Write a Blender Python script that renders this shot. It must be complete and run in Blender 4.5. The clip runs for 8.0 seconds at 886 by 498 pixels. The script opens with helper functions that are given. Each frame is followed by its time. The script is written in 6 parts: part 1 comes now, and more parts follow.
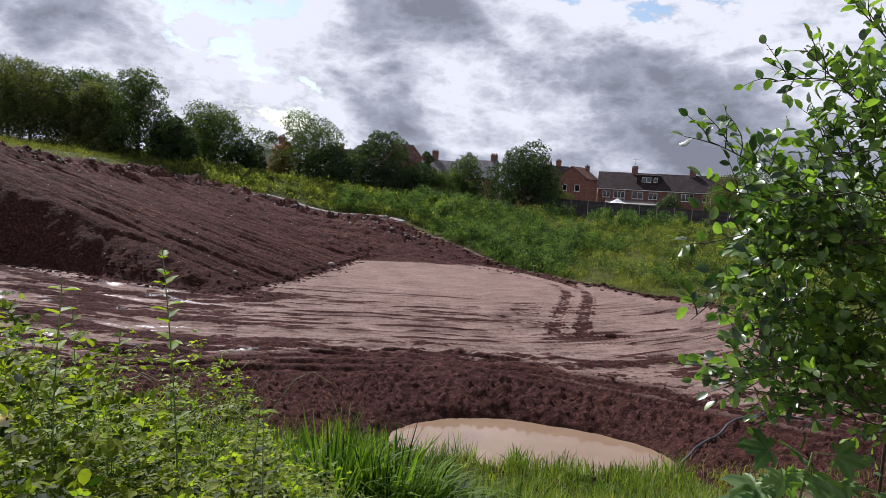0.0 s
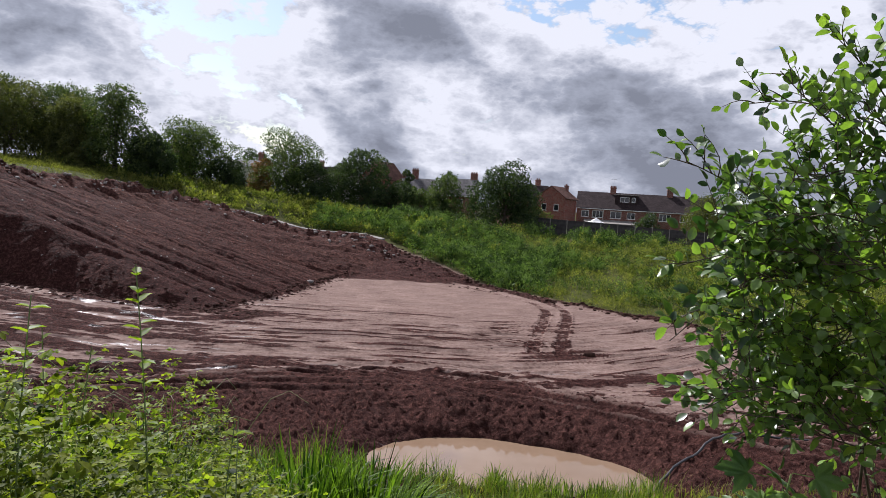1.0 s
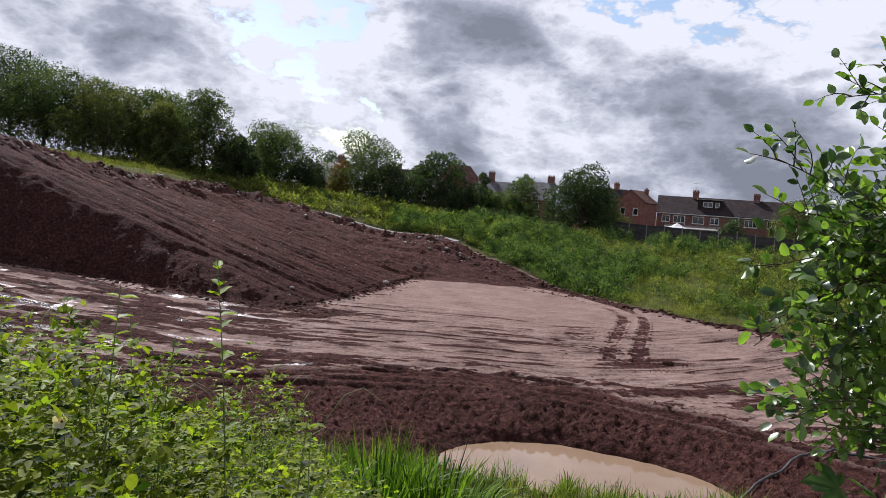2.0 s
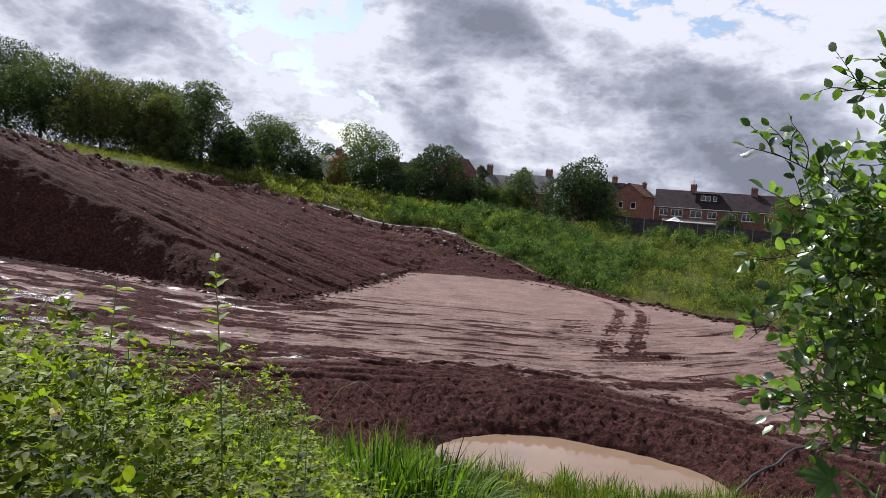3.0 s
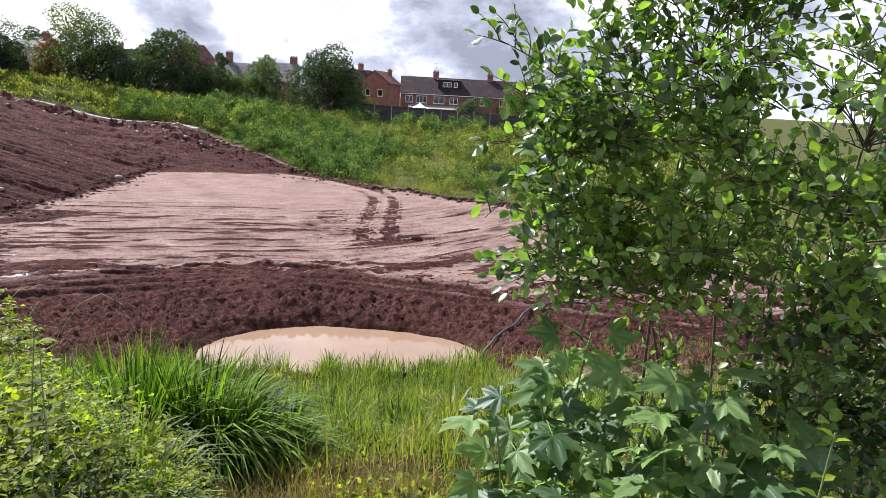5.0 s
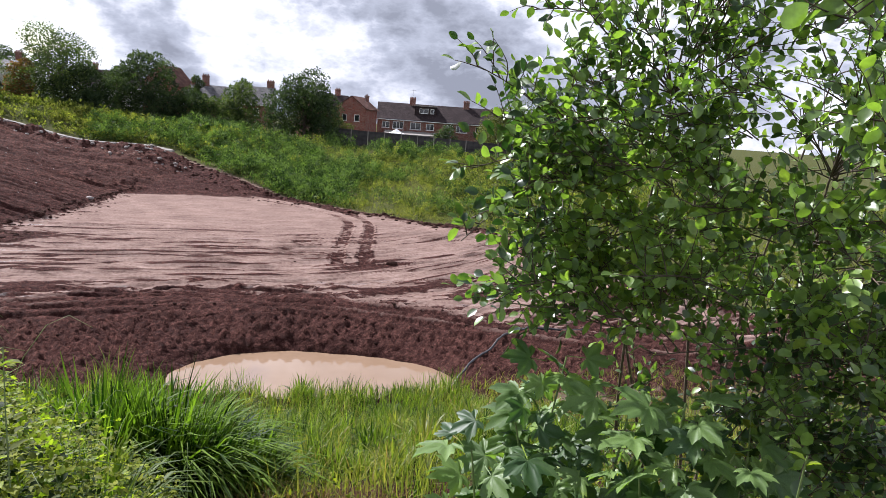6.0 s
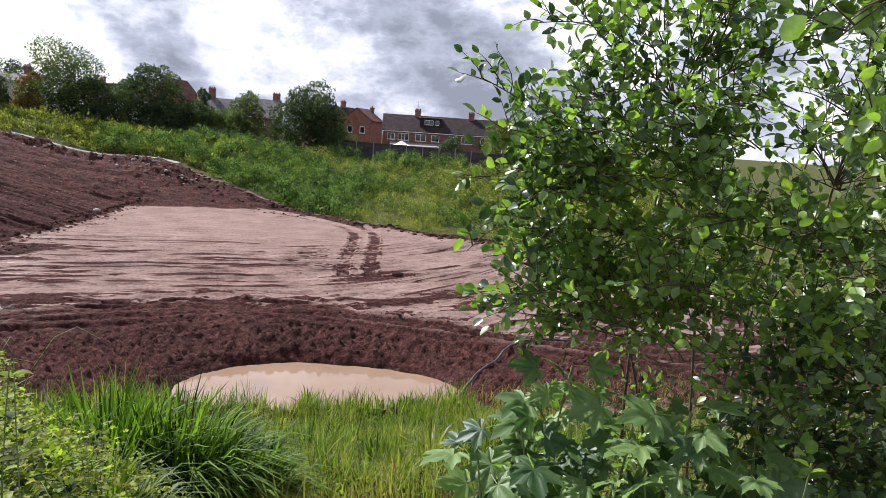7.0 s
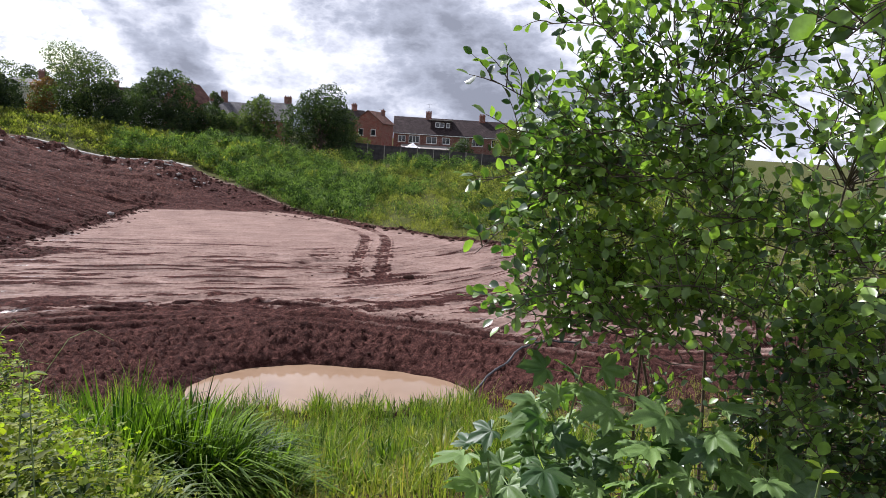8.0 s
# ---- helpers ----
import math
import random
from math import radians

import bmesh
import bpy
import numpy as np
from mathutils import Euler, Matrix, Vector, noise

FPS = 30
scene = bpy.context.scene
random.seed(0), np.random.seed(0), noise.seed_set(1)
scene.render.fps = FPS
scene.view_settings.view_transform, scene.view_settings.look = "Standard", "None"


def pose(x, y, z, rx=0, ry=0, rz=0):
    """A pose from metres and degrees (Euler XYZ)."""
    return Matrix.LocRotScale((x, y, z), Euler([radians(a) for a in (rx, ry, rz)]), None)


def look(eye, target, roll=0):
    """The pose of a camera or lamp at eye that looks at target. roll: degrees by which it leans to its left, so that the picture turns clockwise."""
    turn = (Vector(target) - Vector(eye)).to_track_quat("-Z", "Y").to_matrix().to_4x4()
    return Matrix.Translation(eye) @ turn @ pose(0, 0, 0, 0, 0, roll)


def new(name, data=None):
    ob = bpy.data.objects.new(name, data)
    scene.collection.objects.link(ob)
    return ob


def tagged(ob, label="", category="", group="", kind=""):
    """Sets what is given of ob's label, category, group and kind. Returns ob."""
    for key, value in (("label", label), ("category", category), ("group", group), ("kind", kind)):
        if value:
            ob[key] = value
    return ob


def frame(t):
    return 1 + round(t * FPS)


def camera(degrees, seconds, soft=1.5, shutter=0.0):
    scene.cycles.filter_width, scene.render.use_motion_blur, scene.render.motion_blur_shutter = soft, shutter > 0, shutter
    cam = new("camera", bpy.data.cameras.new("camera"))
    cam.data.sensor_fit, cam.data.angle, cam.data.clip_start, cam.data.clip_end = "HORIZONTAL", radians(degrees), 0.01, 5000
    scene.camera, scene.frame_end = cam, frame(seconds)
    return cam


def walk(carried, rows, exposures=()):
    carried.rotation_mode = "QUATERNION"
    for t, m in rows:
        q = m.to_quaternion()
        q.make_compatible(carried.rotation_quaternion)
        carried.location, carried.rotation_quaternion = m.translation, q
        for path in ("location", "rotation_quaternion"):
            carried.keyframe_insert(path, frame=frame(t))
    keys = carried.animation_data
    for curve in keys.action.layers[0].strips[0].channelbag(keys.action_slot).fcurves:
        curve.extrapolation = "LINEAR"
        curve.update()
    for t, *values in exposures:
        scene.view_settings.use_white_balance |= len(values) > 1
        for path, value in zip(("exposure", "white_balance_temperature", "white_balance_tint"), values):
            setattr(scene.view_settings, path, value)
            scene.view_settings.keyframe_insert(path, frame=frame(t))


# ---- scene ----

# ================= camera =================
cam = camera(63.6, 8.0, soft=0.75)
PATH = [
    (0.0, pose(0.000, 0.000, 8.000, 84.70, -3.00, 0.00)),
    (0.5, pose(-0.003, 0.005, 8.003, 85.45, -3.54, -1.10)),
    (1.0, pose(0.003, 0.021, 8.000, 86.25, -3.48, -1.60)),
    (1.5, pose(0.007, 0.036, 7.990, 86.71, -3.58, -2.17)),
    (2.0, pose(0.012, 0.040, 7.980, 86.09, -3.99, 4.49)),
    (2.2, pose(0.012, 0.040, 7.980, 85.99, -4.02, 4.78)),
    (3.3, pose(0.016, 0.035, 7.981, 85.48, -4.35, 3.56)),
    (3.5, pose(0.012, 0.034, 7.985, 85.49, -4.30, 1.74)),
    (4.0, pose(0.018, 0.052, 7.985, 79.68, -2.04, -4.16)),
    (4.5, pose(0.030, 0.063, 7.975, 76.18, -2.72, -13.24)),
    (5.0, pose(0.036, 0.048, 7.985, 78.07, -3.04, -15.51)),
    (5.2, pose(0.036, 0.050, 7.982, 78.63, -3.19, -16.15)),
    (6.5, pose(0.027, 0.040, 7.976, 80.84, -4.05, -17.55)),
    (7.0, pose(0.024, 0.026, 7.977, 81.09, -3.74, -16.97)),
    (7.5, pose(0.026, 0.026, 7.976, 81.18, -3.52, -16.36)),
    (8.0, pose(0.026, 0.019, 7.975, 81.22, -3.47, -16.11)),
]
STOPS = [(0.0, 0.28), (3.6, 0.28), (4.0, 0.38), (4.5, 1.28), (5.0, 1.10), (6.5, 0.84), (8.0, 0.76)]
EXPOSURE = [(t, e, 6050, 16) for t, e in STOPS]
walk(cam, PATH, EXPOSURE)

# ================= light =================
SUN_AZ, SUN_EL = -34.0, 44.0          # degrees right of +y, above the horizon
SUN_POWER, SKY_POWER, CLOUD_POWER = 5.0, 0.10, 0.64

sun_data = bpy.data.lights.new("sun", "SUN")
sun_data.energy, sun_data.angle, sun_data.color = SUN_POWER, radians(0.6), (1.0, 0.965, 0.92)
sun = new("sun", sun_data)
_a, _e = radians(SUN_AZ), radians(SUN_EL)
SUN_DIR = Vector((math.sin(_a) * math.cos(_e), math.cos(_a) * math.cos(_e), math.sin(_e)))
sun.matrix_world = look(SUN_DIR * 100, (0, 0, 0))


def node(tree, kind, **values):
    """A node with its settings and inputs; an input may be a value or another node's socket."""
    n = tree.nodes.new(kind)
    for key, value in values.items():
        if key.startswith("i_"):
            k = key[2:]
            sock = n.inputs[int(k)] if k.isdigit() else n.inputs[k.replace("_", " ")]
            if isinstance(value, bpy.types.NodeSocket):
                tree.links.new(value, sock)
            else:
                sock.default_value = value
        else:
            setattr(n, key, value)
    return n


def math_(tree, op, a, b=0.0, clamp=False):
    return node(tree, "ShaderNodeMath", operation=op, use_clamp=clamp, i_0=a, i_1=b).outputs[0]


def ramp(tree, fac, stops):
    n = node(tree, "ShaderNodeValToRGB", i_0=fac)
    el = n.color_ramp.elements
    while len(el) < len(stops):
        el.new(0.5)
    for e, (p, c) in zip(el, stops):
        e.position = p
        e.color = (*c, 1) if isinstance(c, tuple) else (c, c, c, 1)
    return n.outputs[0]


def mixc(tree, fac, a, b, blend="MIX"):
    n = node(tree, "ShaderNodeMix", data_type="RGBA", blend_type=blend)
    for i, v in ((0, fac), (6, a), (7, b)):
        if isinstance(v, bpy.types.NodeSocket):
            tree.links.new(v, n.inputs[i])
        else:
            n.inputs[i].default_value = (*v, 1) if isinstance(v, tuple) else v
    return n.outputs[2]


def smooth_range(tree, v, a, b):
    n = node(tree, "ShaderNodeMapRange", interpolation_type="SMOOTHSTEP", clamp=True)
    tree.links.new(v, n.inputs[0])
    n.inputs[1].default_value, n.inputs[2].default_value = a, b
    return n.outputs[0]


def build_sky():
    """Broken cumulus: heaps with lit rims and grey undersides, blue between them."""
    world = bpy.data.worlds.new("sky")
    scene.world = world
    world.use_nodes = True
    t = world.node_tree
    t.nodes.clear()
    sky = node(t, "ShaderNodeTexSky", sky_type="NISHITA", sun_disc=False, sun_elevation=_e, sun_rotation=_a,
               air_density=1.2, dust_density=1.0)
    direct = node(t, "ShaderNodeTexCoord").outputs["Generated"]
    xyz = node(t, "ShaderNodeSeparateXYZ", i_0=direct)
    # heaps, wider than they are high
    flat = node(t, "ShaderNodeMapping", i_Vector=direct, i_Scale=(1.0, 1.0, 1.9), i_Location=(3.1, 0.4, 1.7)).outputs[0]

    def shifted(d):
        return node(t, "ShaderNodeVectorMath", operation="ADD", i_0=flat, i_1=d).outputs[0]

    def heaps(vec):
        big = node(t, "ShaderNodeTexNoise", i_Vector=vec, i_Scale=4.2, i_Detail=2.0, i_Roughness=0.5, i_Distortion=0.25).outputs[0]
        lump = node(t, "ShaderNodeTexNoise", i_Vector=vec, i_Scale=8.5, i_Detail=1.0, i_Roughness=0.5, i_Distortion=0.2).outputs[0]
        knob = node(t, "ShaderNodeTexNoise", i_Vector=vec, i_Scale=21.0, i_Detail=4.0, i_Roughness=0.6).outputs[0]
        d = math_(t, "MULTIPLY", big, 2.0)
        for n, w in ((lump, 0.75), (knob, 0.62)):
            # rounded lumps with creases between them
            d = math_(t, "ADD", d, math_(t, "MULTIPLY", math_(t, "ABSOLUTE", math_(t, "SUBTRACT", n, 0.5)), 2.0 * w))
        return d

    here = heaps(flat)
    sunward = heaps(shifted((-0.02, 0.0, 0.045)))

    def lobe(d, inner, outer):
        dot = node(t, "ShaderNodeVectorMath", operation="DOT_PRODUCT", i_0=direct, i_1=Vector(d).normalized()).outputs[1]
        return smooth_range(t, dot, math.cos(radians(outer)), math.cos(radians(inner)))

    # wide thin and thick places of the cover
    dens = here
    for d, a, b, w in (((0.42, 0.89, 0.22), 1, 8, -0.30), ((0.25, 0.93, 0.27), 1, 5, -0.22), ((0.10, 0.97, 0.21), 2, 11, 0.20),
                       ((0.30, 0.95, 0.10), 1, 8, 0.12), ((-0.16, 0.97, 0.16), 1, 7, 0.06), ((-0.33, 0.93, 0.2), 2, 11, -0.10), ((0.03, 0.99, 0.11), 1, 5, -0.16)):
        dens = math_(t, "ADD", dens, math_(t, "MULTIPLY", lobe(d, a, b), w))
    dens = math_(t, "ADD", dens, math_(t, "MULTIPLY", smooth_range(t, xyz.outputs[2], 0.16, 0.0), 0.16))
    cover = smooth_range(t, dens, 0.78, 0.92)
    relief = math_(t, "SUBTRACT", here, sunward)
    thick = smooth_range(t, dens, 0.98, 1.70)
    shade = math_(t, "SUBTRACT", math_(t, "MULTIPLY", thick, 0.92), math_(t, "MULTIPLY", relief, 1.0))
    # overhead, out of view, the cover is darkened to weaken the fill light
    shade = math_(t, "ADD", shade, math_(t, "MULTIPLY", smooth_range(t, xyz.outputs[2], 0.27, 0.6), 0.42))
    shade = math_(t, "ADD", shade, 0.0, True)
    cloud = ramp(t, shade, [(0.0, (1.12, 1.13, 1.16)), (0.22, (0.82, 0.84, 0.89)), (0.48, (0.52, 0.55, 0.62)), (0.88, (0.31, 0.33, 0.38))])
    cloud = mixc(t, 1.0, cloud, (CLOUD_POWER,) * 3, "MULTIPLY")
    clear = mixc(t, 1.0, sky.outputs[0], (SKY_POWER,) * 3, "MULTIPLY")
    both = mixc(t, cover, clear, cloud)
    bg = node(t, "ShaderNodeBackground", i_0=both, i_1=1.0)
    out = node(t, "ShaderNodeOutputWorld")
    t.links.new(bg.outputs[0], out.inputs[0])


build_sky()

# ================= materials =================


def material(name):
    m = bpy.data.materials.new(name)
    m.use_nodes = True
    t = m.node_tree
    t.nodes.clear()
    out = node(t, "ShaderNodeOutputMaterial")
    return m, t, out


def obj_coords(t, scale=1.0, space="Object"):
    c = node(t, "ShaderNodeTexCoord").outputs[space]
    return node(t, "ShaderNodeMapping", i_Vector=c, i_Scale=(scale,) * 3 if not isinstance(scale, tuple) else scale).outputs[0]


def noise_(t, vec, scale, detail=5.0, rough=0.55, dist=0.0):
    return node(t, "ShaderNodeTexNoise", i_Vector=vec, i_Scale=scale, i_Detail=detail, i_Roughness=rough, i_Distortion=dist).outputs[0]


def bumped(t, height, strength=0.5, distance=0.02):
    return node(t, "ShaderNodeBump", i_Strength=strength, i_Distance=distance, i_Height=height).outputs[0]


def plain(name, a, b, rough=0.7, scale=6.0, bump=0.3, dist=0.01, metal=0.0, spec=0.5, grain=40.0):
    """Two tones mottled at two scales, with a fine relief."""
    m, t, out = material(name)
    c = obj_coords(t)
    n1 = noise_(t, c, scale, 6)
    n2 = noise_(t, c, grain, 4)
    f = math_(t, "ADD", math_(t, "MULTIPLY", n1, 0.65), math_(t, "MULTIPLY", n2, 0.35))
    col = ramp(t, f, [(0.36, a), (0.64, b)])
    rnd = node(t, "ShaderNodeObjectInfo").outputs["Random"]
    col = mixc(t, 1.0, col, ramp(t, rnd, [(0.0, 0.86), (1.0, 1.1)]), "MULTIPLY")
    p = node(t, "ShaderNodeBsdfPrincipled", i_Base_Color=col, i_Metallic=metal)
    t.links.new(ramp(t, n2, [(0.3, max(0.0, rough - 0.12)), (0.7, min(1.0, rough + 0.1))]), p.inputs["Roughness"])
    p.inputs["Specular IOR Level"].default_value = spec
    t.links.new(bumped(t, f, bump, dist), p.inputs["Normal"])
    t.links.new(p.outputs[0], out.inputs[0])
    return m


def leafy(name, dark, light, trans=0.45, rough=0.45, gloss=0.5, single=0.7, tint=None):
    """Leaf or blade: tone by island, some light let through."""
    m, t, out = material(name)
    rnd = node(t, "ShaderNodeNewGeometry").outputs["Random Per Island"]
    oi = node(t, "ShaderNodeObjectInfo").outputs["Random"]
    c = node(t, "ShaderNodeTexCoord").outputs["Object"]
    big = noise_(t, c, 0.8, 3)
    f = math_(t, "FRACT", math_(t, "ADD", rnd, oi))
    f = math_(t, "ADD", math_(t, "MULTIPLY", f, single), math_(t, "MULTIPLY", math_(t, "SUBTRACT", big, 0.38), 2.9 - 2.0 * single), True)
    # tones spread wide so dark leaves pass for shaded, bright ones for sunlit
    stops = [(0.22, dark), (0.9, light)]
    if tint:
        stops = [(0.2, dark), (0.82, light), (0.98, tint)]
    col = ramp(t, f, stops)
    sp = noise_(t, c, 60.0, 3)
    col = mixc(t, 1.0, col, ramp(t, sp, [(0.3, 0.8), (0.7, 1.15)]), "MULTIPLY")
    p = node(t, "ShaderNodeBsdfPrincipled", i_Base_Color=col, i_Roughness=rough)
    p.inputs["Specular IOR Level"].default_value = gloss
    tc = mixc(t, 1.0, col, (1.3, 1.5, 0.45), "MULTIPLY")
    tr = node(t, "ShaderNodeBsdfTranslucent", i_Color=tc)
    mx = node(t, "ShaderNodeMixShader", i_0=trans)
    t.links.new(p.outputs[0], mx.inputs[1])
    t.links.new(tr.outputs[0], mx.inputs[2])
    t.links.new(mx.outputs[0], out.inputs[0])
    return m


def ground_material():
    """One sheet: pale wet clay, dark loose soil, and soil under grass, by where each was laid."""
    m, t, out = material("ground_soil")
    c = node(t, "ShaderNodeTexCoord").outputs["Object"]
    soil = node(t, "ShaderNodeAttribute", attribute_name="soil").outputs["Fac"]
    wet = node(t, "ShaderNodeAttribute", attribute_name="wet").outputs["Fac"]
    green = node(t, "ShaderNodeAttribute", attribute_name="green").outputs["Fac"]
    streak_c = node(t, "ShaderNodeMapping", i_Vector=c, i_Scale=(0.35, 2.2, 1.0), i_Rotation=(0, 0, radians(-6))).outputs[0]
    streak = noise_(t, streak_c, 1.3, 7, 0.62, 0.4)
    # wheel lines that sweep round at the right-hand end
    xyz = node(t, "ShaderNodeSeparateXYZ", i_0=c)
    xr = math_(t, "MAXIMUM", math_(t, "SUBTRACT", xyz.outputs[0], 1.0), 0.0)
    sweep = math_(t, "SUBTRACT", xyz.outputs[1], math_(t, "MULTIPLY", math_(t, "MULTIPLY", xr, xr), 0.030))
    sweep = math_(t, "ADD", sweep, math_(t, "MULTIPLY", xyz.outputs[0], 0.05))
    along = node(t, "ShaderNodeCombineXYZ", i_0=math_(t, "MULTIPLY", xyz.outputs[0], 0.22), i_1=math_(t, "MULTIPLY", sweep, 1.0)).outputs[0]
    lines = noise_(t, along, 2.6, 7, 0.68, 0.9)
    patch = noise_(t, c, 0.35, 6, 0.6, 0.6)
    grain = noise_(t, c, 5.0, 8, 0.68)
    grit = noise_(t, c, 28.0, 4, 0.6)
    clay = ramp(t, math_(t, "ADD", math_(t, "ADD", math_(t, "MULTIPLY", streak, 0.2), math_(t, "MULTIPLY", lines, 0.35)), math_(t, "MULTIPLY", grain, 0.45)),
                [(0.38, (0.110, 0.066, 0.055)), (0.48, (0.205, 0.141, 0.120)), (0.60, (0.300, 0.222, 0.195))])
    clay = mixc(t, 0.75, clay, ramp(t, patch, [(0.3, (0.72, 0.68, 0.66)), (0.7, (1.2, 1.18, 1.15))]), "MULTIPLY")
    earth = ramp(t, math_(t, "ADD", math_(t, "MULTIPLY", grain, 0.6), math_(t, "MULTIPLY", grit, 0.4)),
                 [(0.34, (0.010, 0.0045, 0.0042)), (0.5, (0.050, 0.0225, 0.0195)), (0.66, (0.165, 0.082, 0.068))])
    # dry: tan crust, plus lit furrow crests and clod tops painted into the colour
    dry_lit = node(t, "ShaderNodeAttribute", attribute_name="dry").outputs["Fac"]
    crust_lit = ramp(t, grain, [(0.36, (0.038, 0.017, 0.014)), (0.62, (0.200, 0.105, 0.080))])
    earth = mixc(t, math_(t, "MULTIPLY", dry_lit, 0.55), earth, crust_lit)
    earth = mixc(t, 0.6, earth, ramp(t, patch, [(0.3, (0.75, 0.72, 0.72)), (0.7, (1.25, 1.15, 1.1))]), "MULTIPLY")
    sel = math_(t, "ADD", soil, math_(t, "MULTIPLY", math_(t, "SUBTRACT", grain, 0.5), 0.55))
    sel = smooth_range(t, sel, 0.36, 0.64)
    col = mixc(t, sel, clay, earth)
    under = ramp(t, grain, [(0.35, (0.035, 0.045, 0.012)), (0.65, (0.10, 0.10, 0.035))])
    col = mixc(t, green, col, under)
    dry = math_(t, "SUBTRACT", 1.0, wet)
    film = smooth_range(t, math_(t, "ADD", wet, math_(t, "MULTIPLY", math_(t, "SUBTRACT", streak, 0.5), 1.4)), 0.35, 0.75)
    col = mixc(t, film, col, mixc(t, 1.0, col, (0.62, 0.6, 0.6), "MULTIPLY"))
    rough = math_(t, "SUBTRACT", ramp(t, grain, [(0.3, 0.55), (0.7, 0.9)]), math_(t, "MULTIPLY", film, 0.5), True)
    p = node(t, "ShaderNodeBsdfPrincipled", i_Base_Color=col, i_Roughness=rough)
    t.links.new(math_(t, "ADD", 0.02, math_(t, "MULTIPLY", film, 0.5)), p.inputs["Specular IOR Level"])
    h = math_(t, "ADD", math_(t, "MULTIPLY", grain, 1.0), math_(t, "MULTIPLY", grit, 0.3))
    h = math_(t, "ADD", h, math_(t, "MULTIPLY", streak, 0.5))
    h = math_(t, "ADD", h, math_(t, "MULTIPLY", lines, 1.1))
    b = node(t, "ShaderNodeBump", i_Distance=0.13, i_Height=h)
    t.links.new(math_(t, "ADD", 0.35, math_(t, "MULTIPLY", sel, 0.65)), b.inputs["Strength"])
    t.links.new(b.outputs[0], p.inputs["Normal"])
    t.links.new(p.outputs[0], out.inputs[0])
    return m


def water_material():
    m, t, out = material("muddy_water")
    c = node(t, "ShaderNodeTexCoord").outputs["Object"]
    n = noise_(t, c, 0.5, 4)
    col = ramp(t, n, [(0.3, (0.235, 0.156, 0.100)), (0.7, (0.275, 0.188, 0.126))])
    p = node(t, "ShaderNodeBsdfPrincipled", i_Base_Color=col, i_Roughness=0.04, i_IOR=1.4)
    t.links.new(bumped(t, noise_(t, c, 5.0, 3), 0.06, 0.01), p.inputs["Normal"])
    t.links.new(p.outputs[0], out.inputs[0])
    return m


def brick_material(name, a, b):
    m, t, out = material(name)
    c = node(t, "ShaderNodeTexCoord").outputs["Object"]
    xyz = node(t, "ShaderNodeSeparateXYZ", i_0=c)
    uv = node(t, "ShaderNodeCombineXYZ", i_0=math_(t, "ADD", xyz.outputs[0], xyz.outputs[1]), i_1=xyz.outputs[2]).outputs[0]
    br = node(t, "ShaderNodeTexBrick", i_Vector=uv, i_Scale=1.0, i_Mortar_Size=0.008, i_Brick_Width=0.225, i_Row_Height=0.075,
              i_Color1=(*a, 1), i_Color2=(*b, 1), i_Mortar=(0.30, 0.26, 0.22, 1))
    st = noise_(t, c, 1.2, 6)
    col = mixc(t, 0.8, br.outputs[0], ramp(t, st, [(0.3, 0.7), (0.7, 1.2)]), "MULTIPLY")
    p = node(t, "ShaderNodeBsdfPrincipled", i_Base_Color=col, i_Roughness=0.9)
    p.inputs["Specular IOR Level"].default_value = 0.15
    t.links.new(bumped(t, br.outputs[1], -0.4, 0.01), p.inputs["Normal"])
    t.links.new(p.outputs[0], out.inputs[0])
    return m


def roof_material(name, a, b):
    m, t, out = material(name)
    c = node(t, "ShaderNodeTexCoord").outputs["Object"]
    xyz = node(t, "ShaderNodeSeparateXYZ", i_0=c)
    uv = node(t, "ShaderNodeCombineXYZ", i_0=math_(t, "ADD", xyz.outputs[0], math_(t, "MULTIPLY", xyz.outputs[1], 0.13)),
              i_1=math_(t, "MULTIPLY", xyz.outputs[2], 1.55)).outputs[0]
    br = node(t, "ShaderNodeTexBrick", i_Vector=uv, i_Scale=1.0, i_Mortar_Size=0.012, i_Brick_Width=0.30, i_Row_Height=0.28,
              i_Color1=(*a, 1), i_Color2=(*b, 1), i_Mortar=(a[0] * 0.4, a[1] * 0.4, a[2] * 0.4, 1))
    st = noise_(t, c, 0.9, 6)
    col = mixc(t, 0.85, br.outputs[0], ramp(t, st, [(0.3, 0.65), (0.7, 1.3)]), "MULTIPLY")
    p = node(t, "ShaderNodeBsdfPrincipled", i_Base_Color=col, i_Roughness=0.85)
    p.inputs["Specular IOR Level"].default_value = 0.12
    t.links.new(bumped(t, br.outputs[1], -0.5, 0.02), p.inputs["Normal"])
    t.links.new(p.outputs[0], out.inputs[0])
    return m


def glass_material():
    m, t, out = material("window_glass")
    c = node(t, "ShaderNodeTexCoord").outputs["Object"]
    p = node(t, "ShaderNodeBsdfPrincipled", i_Base_Color=(0.02, 0.022, 0.026, 1), i_Roughness=0.05)
    p.inputs["Specular IOR Level"].default_value = 0.6
    t.links.new(bumped(t, noise_(t, c, 1.5, 2), 0.05, 0.01), p.inputs["Normal"])
    t.links.new(p.outputs[0], out.inputs[0])
    return m


